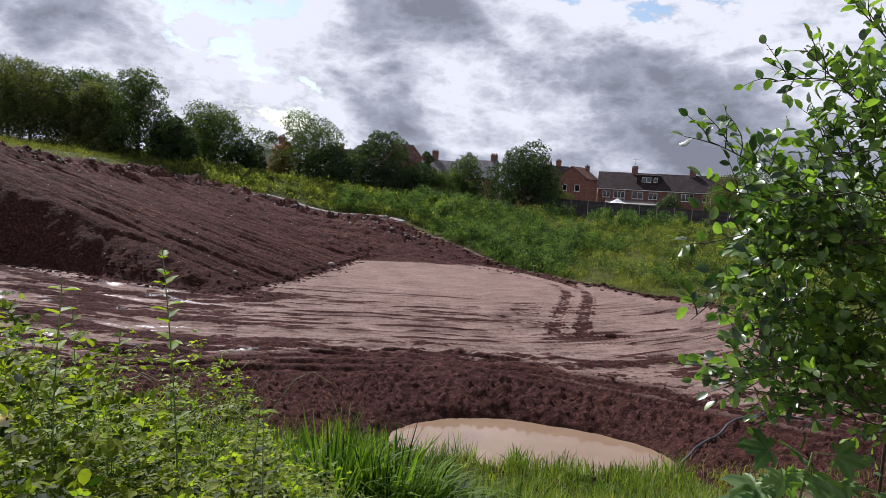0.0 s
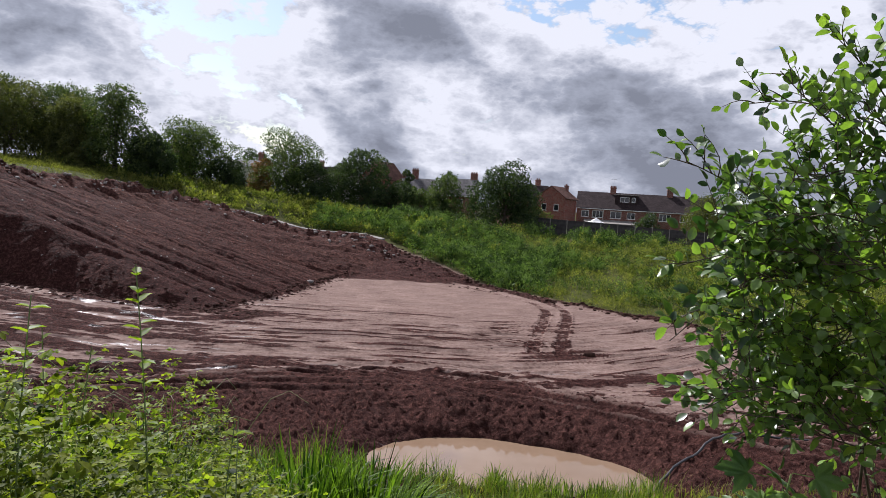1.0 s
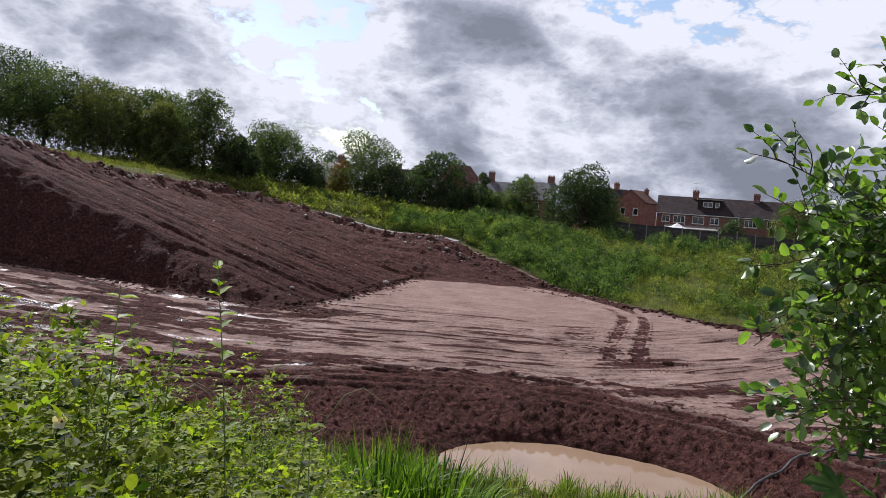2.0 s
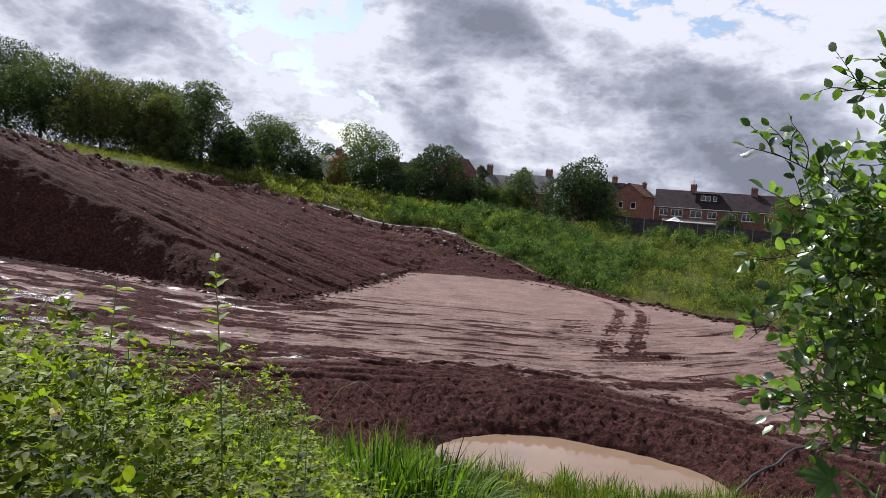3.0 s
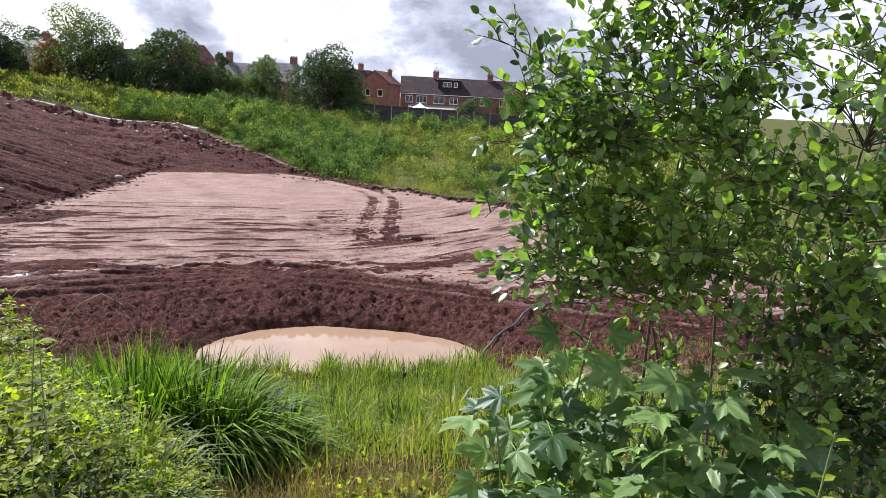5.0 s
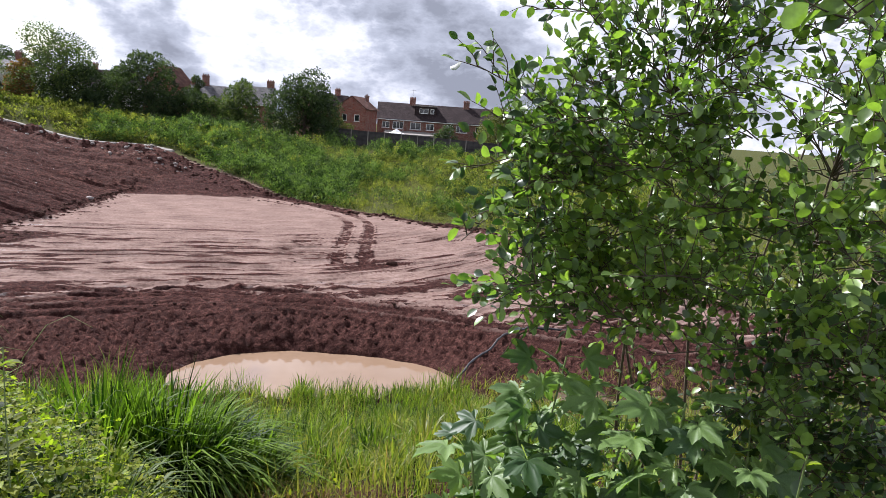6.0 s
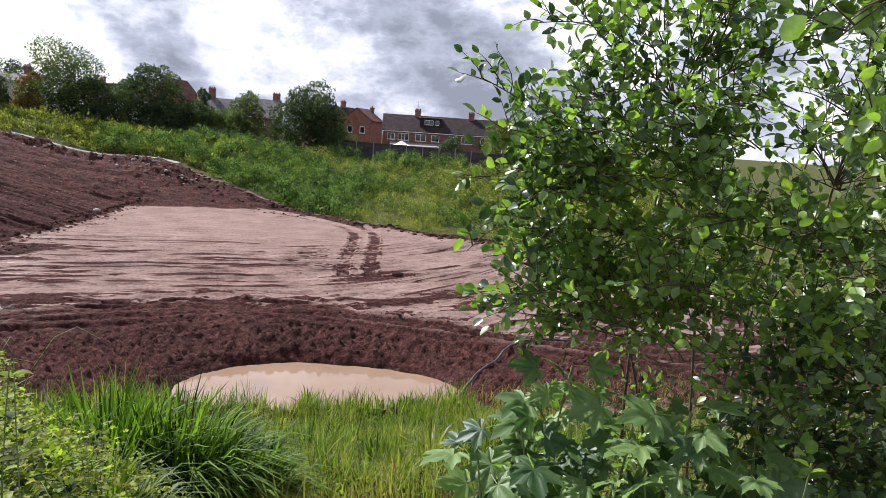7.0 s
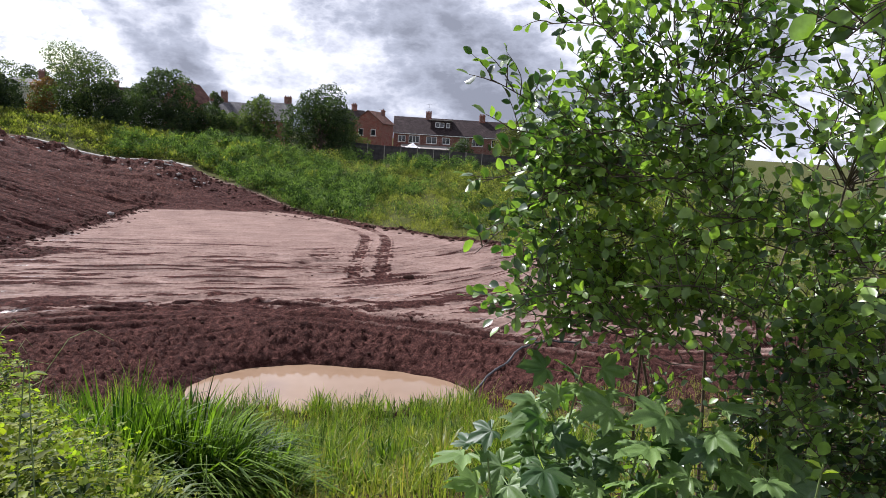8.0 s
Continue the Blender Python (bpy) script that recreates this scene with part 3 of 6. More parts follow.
    fur = np.sin(2 * np.pi * w / 1.05) + 0.7 * np.sin(2 * np.pi * w / 0.62 + 1.0 + fbm(x * 0.1, y * 0.1, 94, 2) * 3)
    fz = fbm(x * 0.2, w * 1.3, 93, 3, 0.6)
    faces = sstep(front, 0.93, 1.0)
    z = z + m_on * site * (faces * (0.095 * fur * (0.3 + 1.0 * vnoise(x * 0.12, w * 0.6, 95)) + 0.17 * fz + 0.12 * fbm(x * 0.3, w * 3.2, 92, 3, 0.7)) + (1 - faces) * 0.34 * fbm(x * 1.1, y * 1.1, 97, 5, 0.65)
                           + 0.10 * fbm(x * 2.2, y * 2.2, 99, 3, 0.65))
    climb = sstep(x, 10, 4) * sstep(x, -15, -4) * sstep(d_out, 16, 0)
    z = z + climb * 0.19 * np.clip(y - 70, 0, 11)
    z = z + inside * sstep(y, 69.5, 72) * sstep(x, 9, 5) * (0.30 * rl + 0.06 * np.sin(2 * np.pi * (y + 0.45 * x) / 1.3))
    # spoil ridge along the upper edge
    ridge = np.exp(-((d_out + 1.8) / 2.2) ** 2) * sstep(along, 8.3, 9.3) * (1 - sstep(along, 14, 15))
    rc = np.abs(fbm(x * 0.55, y * 0.55, 101, 5, 0.62))
    z = z + ridge * (0.35 + 1.3 * rc)
    # crumbled rim along the right-hand side
    rim2 = np.exp(-((d_out + 0.4) / 0.7) ** 2) * (1 - sstep(along, 8.3, 9.3)) * inside
    z = z + rim2 * (0.10 + 0.55 * np.abs(fbm(x * 0.9, y * 0.9, 103, 4)))
    # heaps at the right end
    for hx, hy, hh, hr in ((19.0, 33.5, 0.9, 2.2), (17.0, 29.5, 0.6, 1.6), (21.5, 29.5, 1.0, 2.4)):
        z = z + hh * np.exp(-((x - hx) ** 2 + (y - hy) ** 2) / hr ** 2) * (0.7 + 0.8 * fbm(x * 0.9, y * 0.9, 105, 4))
    z = z + on_bank * 0.08 * fbm(x * 1.2, y * 1.2, 107, 3)
    # furrow crests take a paler tone, as if lit: ridge light put into colour
    light = faces * m_on * sstep(fur * (0.4 + vnoise(x * 0.25, w * 0.5, 96)) + 1.2 * fz, 0.5, 1.6)
    # zones
    strip = sstep(y, 69.3 + 0.8 * fbm(x * 0.3, y * 0.0, 119, 2), 70.8) * inside * sstep(x, 9, 5)
    soil = np.clip(m_on * site * (1 - 0.40 * light) + strip * (0.95 - 0.35 * sstep(rl, 0.1, 0.5)) + band + ridge + 0.9 * rim2 + tr * (0.42 + 0.3 * lug + 0.35 * fbm(x * 1.1, y * 1.1, 117, 3)) + 0.35 * rim + rutted * sstep(rl, -0.12, 0.20) * 0.9 + flat * 0.75 * sstep(y - by, 5.0, -0.5) * sstep(lines + 0.4 * rl, -0.35, 0.25), 0, 1)
    soil = np.clip(soil + flat * (0.25 * fbm(x * 0.25, y * 0.6, 111, 4) + arcs * (0.75 * sstep(lines, 0.05, 0.40) + 0.5 * rut)), 0, 1)
    soil = np.maximum(soil, on_bank * (1 - sstep(d_out, -0.5, 0.5)) * 0.85)
    soil = np.clip(soil + top_zone * (0.9 * sstep(smear, 0.05, -0.25) * sstep(rise, 5.0, 0.0) - 0.50 * sstep(smear, -0.05, 0.30) * sstep(rise, -7.0, -3.0)), 0, 1)
    green = np.clip(sstep(d_out, 0.0, 1.0) * (1 - ridge) + on_bank * sstep(fbm(x * 0.8, y * 0.8, 113, 3), -0.5, 0.1) * 0.85, 0, 1)
    wet = np.clip(rutted * sstep(rl, -0.05, -0.55) * 0.75 + 0.4 * flat * arcs * sstep(lines, 0.0, -0.5), 0, 1)
    pud = sstep(fbm(x * 0.3, y * 0.6, 115, 4, 0.6), 0.2, 0.6) * flat * sstep(x, -4, -9) * 0.75
    wet = np.clip(np.maximum(wet, pud), 0, 1)
    wet = np.maximum(wet, sstep(pf, 1.12, 1.0) * band * 0.35)
    stria = fbm(x * 0.10, w * 1.15, 121, 4, 0.68)
    # dry carries pale crust streaks, with lit furrow crests painted in
    dry = m_on * np.clip(faces * sstep(stria + 0.25 * fur * vnoise(x * 0.3, w, 123), 0.0, 0.55) * (0.35 + 0.65 * sstep(d_m, 3, 12)) + 0.3 * sstep(y, 58, 70) * faces, 0, 1)
    # raised clods in the band get a lit top, painted as a paler tone
    dry = np.clip(dry + 0.5 * strip * sstep(rl, 0.0, 0.5) + band * (0.12 + 0.75 * sstep(clod, 0.34, 0.8)) * (0.6 + 0.5 * sstep(-x, 0, 10)), 0, 1)
    return z, soil, wet, green, dry


def axis(lo, hi, stops):
    """Coordinates from lo to hi; the step at each place is read off stops (place, step)."""
    p = np.array(stops, float)
    out = [lo]
    while out[-1] < hi:
        out.append(out[-1] + float(np.interp(out[-1], p[:, 0], p[:, 1])))
    return np.array(out)


def build_ground():
    xs = axis(-1500, 1500, [(-1500, 160), (-160, 12), (-80, 1.2), (-45, 0.34), (-20, 0.20), (-8, 0.085), (14, 0.085), (17, 0.12), (26, 0.3), (45, 0.7), (90, 2.5), (200, 16), (1500, 160)])
    ys = axis(-60, 2500, [(-60, 8), (-4, 0.6), (4, 0.3), (16, 0.10), (32, 0.09), (36, 0.12), (60, 0.17), (88, 0.3), (110, 0.9), (160, 6), (2500, 190)])
    X, Y = np.meshgrid(xs, ys)
    z, soil, wet, green, dry = terrain(X.ravel(), Y.ravel())
    V = np.stack([X.ravel(), Y.ravel(), z], 1)
    ny, nx = X.shape
    i, j = np.meshgrid(np.arange(ny - 1), np.arange(nx - 1), indexing="ij")
    a = i * nx + j
    F = np.stack([a, a + 1, a + nx + 1, a + nx], -1).reshape(-1, 4)
    me = mesh_np("ground", V, F, M_GROUND, True)
    for nm, val in (("soil", soil), ("wet", wet), ("green", green), ("dry", dry)):
        at = me.attributes.new(nm, "FLOAT", "POINT")
        at.data.foreach_set("value", val.astype(np.float32))
    tagged(new("ground", me), "stripped building site of brown clay and tipped earth", "ground", kind="structure")


def height(x, y):
    return terrain(np.atleast_1d(np.asarray(x, float)), np.atleast_1d(np.asarray(y, float)))[0]


build_ground()


def build_water():
    n, rings = 96, 10
    cx, cy, a, b, turn = POND
    c, s = math.cos(radians(turn)), math.sin(radians(turn))
    V = [(cx, cy, WATER_Z)]
    for r in range(1, rings + 1):
        for k in range(n):
            u = 2 * math.pi * k / n
            q = 1.25 * r / rings
            dx, dy = a * q * math.cos(u), b * q * math.sin(u)
            V.append((cx + dx * c - dy * s, cy + dx * s + dy * c, WATER_Z))
    bm = bmesh.new()
    vs = [bm.verts.new(v) for v in V]
    for k in range(n):
        bm.faces.new((vs[0], vs[1 + k], vs[1 + (k + 1) % n]))
        for r in range(rings - 1):
            o, p = 1 + r * n, 1 + (r + 1) * n
            bm.faces.new((vs[o + k], vs[p + k], vs[p + (k + 1) % n], vs[o + (k + 1) % n]))
    me = bpy.data.meshes.new("water")
    bm.to_mesh(me)
    bm.free()
    me.materials.append(M_WATER)
    tagged(new("water", me), "still muddy ochre water in a dug pond", "water", kind="structure")


build_water()

# ================= trees and bushes in the distance =================


def bent(a, b, n=6, sag=0.1, wob=0.06):
    a, b = np.asarray(a, float), np.asarray(b, float)
    t = np.linspace(0, 1, n)[:, None]
    L = np.linalg.norm(b - a)
    p = a + (b - a) * t
    off = rng.normal(size=3) * L * wob
    p += np.sin(np.pi * t) * off
    p[:, 2] += (np.sin(np.pi * t) * sag * L)[:, 0]
    return p


def tree(label, x, y, h, w, leaf, crown_from=0.2, leaves=8000, size=0.30, lobes=18, pointed=0.0, name="tree", sink=0.2, spread=1.0):
    """Trunk with limbs, and a crown of many small leaf clumps in uneven lobes with gaps."""
    z = float(height(x, y)[0])
    top = new(name)
    top.location = (x, y, z - sink)
    tagged(top, label, "bush" if name == "bush" else "tree", "distant trees")
    trunk_h = h * (0.55 if crown_from > 0.1 else 0.35)
    leaves, w, size = int(leaves * 3.0), w * 1.08, size * 0.68
    lean = rng.normal(size=2) * h * 0.02
    P = bent((0, 0, -0.3), (lean[0], lean[1], trunk_h), 6, 0, 0.03)
    r0 = 0.022 * h + 0.05
    part("trunk", mesh_np("trunk", *tube_arrays(P, np.linspace(r0, r0 * 0.45, 6), 7), M_BARK, True), None, top)
    C, R = [], []
    for k in range(lobes):
        u = (k + rng.uniform(0.2, 0.8)) / lobes
        zz = h * (crown_from + (0.93 - crown_from) * u)
        prof = math.sin(math.pi * min(1, max(0.02, 0.24 + 0.70 * u ** 0.9))) ** 0.7
        if pointed:
            prof = prof * (1 - pointed) + pointed * (1.05 - u)
        a = k * 2.4 + rng.uniform(-0.6, 0.6)
        rr = w * 0.5 * prof * rng.uniform(0.40, 1.0) * spread
        C.append((rr * math.cos(a), rr * math.sin(a), zz))
        R.append((w * 0.17 + 0.11 * w * prof) * rng.uniform(0.7, 1.25))
    limbs = []
    for c in C:
        s = rng.uniform(0.35, 1.0)
        limbs.append(tube_arrays(bent(P[0] * (1 - s) + P[-1] * s, c, 5, 0.05, 0.08), np.linspace(r0 * 0.34, 0.02, 5), 5))
    part("limb", mesh_np("limb", *join_arrays(limbs), M_BARK, True), None, top)
    C, R = np.array(C), np.array(R)
    idx = rng.choice(len(C), leaves, p=R ** 2 / (R ** 2).sum())
    d = rand_dir(leaves, 0.25)
    rad = rng.uniform(0.45, 1.0, leaves) ** 0.5 * (1 + 0.22 * np.sin(d[:, 0] * 7 + idx) * np.sin(d[:, 2] * 6 + idx * 1.7))
    pos = C[idx] + d * (R[idx] * rad)[:, None] * np.array([1, 1, 0.85]) + rng.normal(size=(leaves, 3)) * 0.018 * w * (rng.uniform(size=leaves) < 0.25)[:, None]
    pos[:, 2] = np.clip(pos[:, 2], 0.15, None)
    along = unit(d * 0.6 + rng.normal(size=(leaves, 3)) * 0.7 + np.array([0, 0, -0.15]))
    nrm = unit(d + rng.normal(size=(leaves, 3)) * 0.8 + np.array([0, 0, 0.5]))
    V, F = scatter(*T_CARD, pos, along, nrm, size * rng.uniform(0.6, 1.35, leaves))
    part("crown", mesh_np("crown", V, F, leaf), None, top)
    return top


WOOD = "tall broadleaf tree at the edge of the wood above the site"
tree(WOOD, -66.0, 92, 11.8, 11, L_TREE_DARK)
tree(WOOD, -60.0, 90, 10.8, 10, L_TREE)
tree(WOOD, -55.5, 92, 9.8, 9, L_TREE_DARK, lobes=18)
tree("broad olive-green tree with drooping crown at the wood's edge", -50.5, 88, 9.2, 8.5, L_TREE_OLIVE, 0.10, lobes=18)
tree(WOOD, -46.5, 93, 10.0, 8, L_TREE)
tree("pale green slender tree at the wood's edge", -43.0, 89, 8.6, 6, L_TREE_OLIVE, 0.1)
tree("tall upright ash tree at the corner of the wood", -37.6, 88, 10.8, 6.8, L_TREE, 0.14, 6500, lobes=17)
tree("low dark holly at the corner of the wood", -34.0, 89.5, 6.0, 5.0, L_TREE_DARK, 0.04, lobes=12, name="bush")
tree("scrubby young tree below the wood", -41.0, 86.5, 4.4, 4.0, L_TREE_OLIVE, 0.05, 2600, lobes=10, name="bush")
tree("bushy green tree with a feathery top behind the spoil", -32.0, 100, 8.4, 9.0, L_TREE, 0.04, 6500, 0.34, lobes=18)
tree("low dark bush below the bushy tree", -27.2, 99, 4.6, 4.6, L_TREE_DARK, 0.03, 2600, lobes=10, name="bush")
tree("small round tree far behind the gardens", -30.3, 128, 7.6, 4.5, L_TREE_DARK, 0.2, 1800, lobes=8)
tree("small rust-coloured tree beside the pale house", -23.8, 105, 5.2, 3.6, L_TREE_RUST, 0.08, 2000, 0.3, lobes=9)
tree("tall dense garden tree with a lumpy top", -20.2, 106, 9.6, 8.4, L_TREE, 0.04, 6500, lobes=18)
tree("blue-green conifer bush in front of the garden tree", -17.0, 104.5, 5.8, 6.0, L_TREE_DARK, 0.03, 3600, lobes=12, name="bush")
tree("rounded dark evergreen in the gardens", -12.6, 107, 6.8, 5.2, L_TREE_DARK, 0.04, 3600, lobes=12)
tree("old pine with a flat ragged crown", -9.0, 110, 9.6, 6.2, L_TREE_DARK, 0.52, 2600, 0.34, lobes=9, spread=1.3)
tree("dark hedge bush behind the meadow", -8.2, 106.5, 4.8, 5.6, L_TREE_DARK, 0.03, 3200, lobes=11, name="bush")
tree("dark hedge bush behind the meadow", -4.2, 107, 5.0, 5.4, L_TREE_DARK, 0.03, 3200, lobes=11, name="bush")
tree("greyish hedge bush behind the meadow", -0.2, 107, 4.8, 5.0, L_TREE, 0.03, 3000, lobes=11, name="bush")
tree("thin dark spruce beside the chimneys", -2.6, 115, 8.2, 2.6, L_TREE_DARK, 0.15, 1700, 0.3, lobes=10, pointed=0.7)
tree("rounded green garden tree", 3.2, 108.5, 7.6, 5.4, L_TREE, 0.05, 3600, lobes=12)
tree("large round dark green sycamore at the end of the fence", 12.4, 109.5, 9.4, 9.6, L_TREE_DARK, 0.05, 8500, 0.36, lobes=22)
tree("grey-green shrub at the end of the fence", 18.4, 112.5, 4.0, 3.4, L_TREE_OLIVE, 0.05, 1300, 0.28, lobes=8, name="bush")
tree("dark rounded shrub behind the fence", 36.0, 113, 4.7, 4.2, L_TREE_DARK, 0.05, 2000, 0.28, lobes=9, name="bush")
tree("olive-green tree beside the terrace", 46.0, 114, 8.6, 7.0, L_TREE_OLIVE, 0.05, 4200, lobes=14)
tree("broad green tree beside the terrace", 53.5, 116, 11.0, 11.0, L_TREE, 0.05, 6000, lobes=18)
tree("green tree beyond the shrub", 66.0, 112, 8.5, 9.5, L_TREE, 0.05, 4500, lobes=15)
tree("green tree beyond the shrub", 78.0, 106, 8.0, 10, L_TREE_DARK, 0.05, 4500, lobes=15)
tree("low hawthorn on the rough ground", 44.0, 76, 3.6, 5.0, L_TREE, 0.03, 2600, 0.28, lobes=10, name="bush")
tree("low hawthorn on the rough ground", 52.0, 66, 4.2, 6.0, L_TREE_DARK, 0.03, 2600, 0.28, lobes=10, name="bush")

# ================= houses =================


def wall_panel(bm, w, h, thick, holes):
    """A wall in the xz plane from x=0..w, front face at y=0, with holes (x0, z0, x1, z1) cut through: one closed skin."""
    xs = sorted({0, w, *[v for o in holes for v in (o[0], o[2])]})
    zs = sorted({0, h, *[v for o in holes for v in (o[1], o[3])]})
    nx, nz = len(xs) - 1, len(zs) - 1

    def solid(i, k):
        if not (0 <= i < nx and 0 <= k < nz):
            return False
        mx, mz = (xs[i] + xs[i + 1]) / 2, (zs[k] + zs[k + 1]) / 2
        return not any(o[0] < mx < o[2] and o[1] < mz < o[3] for o in holes)

    F = {(i, k): bm.verts.new((xs[i], 0, zs[k])) for i in range(nx + 1) for k in range(nz + 1)}
    B = {(i, k): bm.verts.new((xs[i], thick, zs[k])) for i in range(nx + 1) for k in range(nz + 1)}
    for i in range(nx):
        for k in range(nz):
            if not solid(i, k):
                continue
            q = [(i, k), (i + 1, k), (i + 1, k + 1), (i, k + 1)]
            bm.faces.new([F[c] for c in q])
            bm.faces.new([B[c] for c in q[::-1]])
            for (a, b), (di, dk) in zip(((q[0], q[1]), (q[1], q[2]), (q[2], q[3]), (q[3], q[0])), ((0, -1), (1, 0), (0, 1), (-1, 0))):
                if not solid(i + di, k + dk):
                    bm.faces.new((F[b], F[a], B[a], B[b]))
    bmesh.ops.delete(bm, geom=[v for v in bm.verts if not v.link_faces], context="VERTS")
    return bm


def add_window(parent, place, x0, z0, x1, z1, split=2):
    """Frame with mullions, sill and panes, set back in its opening."""
    bm = bmesh.new()
    f = 0.09
    for b in ((x0, z0, x0 + f, z1), (x1 - f, z0, x1, z1), (x0 + f, z0, x1 - f, z0 + f), (x0 + f, z1 - f, x1 - f, z1)):
        box(bm, b[0], 0.03, b[1], b[2], 0.11, b[3])
    step = (x1 - x0 - 2 * f) / split
    for k in range(1, split):
        xm = x0 + f + k * step
        box(bm, xm - 0.04, 0.035, z0 + f, xm + 0.04, 0.105, z1 - f)
    win = part("window", bm, M_WHITE, parent, "white framed window", place)
    for k in range(split):
        g = bmesh.new()
        a = x0 + f + k * step + (0.04 if k else 0)
        box(g, a, 0.06, z0 + f, x0 + f + (k + 1) * step - (0.04 if k < split - 1 else 0), 0.07, z1 - f)
        part("pane", g, M_GLASS, win, "dark window glass")
    s = bmesh.new()
    box(s, x0 - 0.08, -0.08, z0 - 0.07, x1 + 0.08, 0.03, z0 - 0.004, 0.01)
    part("sill", s, M_WHITE, win, "white window sill")


def slab(bm, pts, thick):
    """A sloping sheet with thickness from four corners."""
    n = (Vector(pts[1]) - Vector(pts[0])).cross(Vector(pts[3]) - Vector(pts[0])).normalized() * thick
    a = [bm.verts.new(p) for p in pts]
    b = [bm.verts.new(Vector(p) + n) for p in pts]
    bm.faces.new(a[::-1])
    bm.faces.new(b)
    for i in range(4):
        j = (i + 1) % 4
        bm.faces.new((a[i], a[j], b[j], b[i]))


def chimney(parent, x, y, z0, z1, w=0.9, d=0.6, pots=3, mat=None):
    bm = bmesh.new()
    box(bm, x - w / 2, y - d / 2, z0, x + w / 2, y + d / 2, z1, 0.02)
    box(bm, x - w / 2 - 0.06, y - d / 2 - 0.06, z1 - 0.22, x + w / 2 + 0.06, y + d / 2 + 0.06, z1 - 0.06, 0.015)
    st = part("chimney", bm, mat or M_BRICK_DARK, parent, "brick chimney stack")
    for k in range(pots):
        b = bmesh.new()
        px = x + (k - (pots - 1) / 2) * w / max(1, pots)
        bmesh.ops.create_cone(b, cap_ends=True, segments=10, radius1=0.13, radius2=0.10, depth=0.28, matrix=Matrix.Translation((px, y, z1 + 0.13)))
        part("chimney_pot", b, M_BRICK_DARK, st, "clay chimney pot")
    return st


def house(label, x, y, base, turn, w, d, eaves, ridge, wall_mat, roof_mat, front=(), right=(), along="x", chimneys=(), name="house"):
    """A house with four walls, gables, a pitched roof, windows and chimneys. front, right: (x0, z0, x1, z1, splits)."""
    h = new(name)
    h.matrix_basis = pose(x, y, base, 0, 0, turn)
    tagged(h, label, "house", "houses beyond the site")
    t = 0.28
    places = {"front": (pose(-w / 2, -d / 2, 0), w, front), "right": (pose(w / 2 - 0.0, -d / 2 + t, 0, 0, 0, 90), d - 2 * t, right),
              "back": (pose(w / 2, d / 2, 0, 0, 0, 180), w, ()), "left": (pose(-w / 2, d / 2 - t, 0, 0, 0, -90), d - 2 * t, ())}
    for key, (m, ww, wins) in places.items():
        bm = wall_panel(bmesh.new(), ww, eaves, t, [o[:4] for o in wins])
        wl = part("wall", bm, wall_mat, h, "", m)
        for o in wins:
            add_window(h, m, *o)
    bm = bmesh.new()
    o = 0.3
    rise = ridge - eaves
    if along == "x":
        k = rise / (d / 2)
        for s in (-1, 1):
            pts = [(-w / 2 - 0.15, s * (d / 2 + o), eaves - k * o + 0.05), (w / 2 + 0.15, s * (d / 2 + o), eaves - k * o + 0.05), (w / 2 + 0.15, 0, ridge + 0.05), (-w / 2 - 0.15, 0, ridge + 0.05)]
            slab(bm, pts if s < 0 else pts[::-1], 0.13)
        gab = [((sx * w / 2, -d / 2, eaves), (sx * w / 2, d / 2, eaves), (sx * w / 2, 0, ridge - 0.02), (-sx * t, 0, 0)) for sx in (-1, 1)]
    else:
        k = rise / (w / 2)
        for s in (-1, 1):
            pts = [(s * (w / 2 + o), -d / 2 - 0.12, eaves - k * o + 0.05), (s * (w / 2 + o), d / 2 + 0.12, eaves - k * o + 0.05), (0, d / 2 + 0.12, ridge + 0.05), (0, -d / 2 - 0.12, ridge + 0.05)]
            slab(bm, pts[::-1] if s < 0 else pts, 0.13)
        gab = [((-w / 2, sy * d / 2, eaves), (w / 2, sy * d / 2, eaves), (0, sy * d / 2, ridge - 0.02), (0, -sy * t, 0)) for sy in (-1, 1)]
    bmesh.ops.recalc_face_normals(bm, faces=bm.faces)
    part("roof", bm, roof_mat, h)
    for a, b, c, dep in gab:
        g = bmesh.new()
        f = [g.verts.new(p) for p in (a, b, c)]
        q = [g.verts.new(Vector(p) + Vector(dep)) for p in (a, b, c)]
        g.faces.new(f)
        g.faces.new(q[::-1])
        for i in range(3):
            j = (i + 1) % 3
            g.faces.new((f[i], q[i], q[j], f[j]))
        bmesh.ops.recalc_face_normals(g, faces=g.faces)
        part("gable", g, wall_mat, h)
    if along == "x":
        gt = bmesh.new()
        box(gt, -w / 2 - 0.1, -d / 2 - o - 0.08, eaves - k * o - 0.06, w / 2 + 0.1, -d / 2 - o + 0.06, eaves - k * o + 0.08, 0.02)
        part("gutter", gt, M_WHITE, h, "white gutter board")
    for c in chimneys:
        chimney(h, *c)
    return h


def aerial(parent, x, y, z):
    items = [tube_arrays([(x, y, z), (x, y, z + 1.3)], [0.025, 0.02], 5), tube_arrays([(x - 0.55, y, z + 1.2), (x + 0.55, y, z + 1.2)], [0.018, 0.018], 4)]
    for k in range(5):
        xx = x - 0.5 + 0.25 * k
        items.append(tube_arrays([(xx, y - 0.28, z + 1.2), (xx, y + 0.28, z + 1.2)], [0.012, 0.012], 4))
    part("aerial", mesh_np("aerial", *join_arrays(items), M_METAL), None, parent, "thin metal aerial")


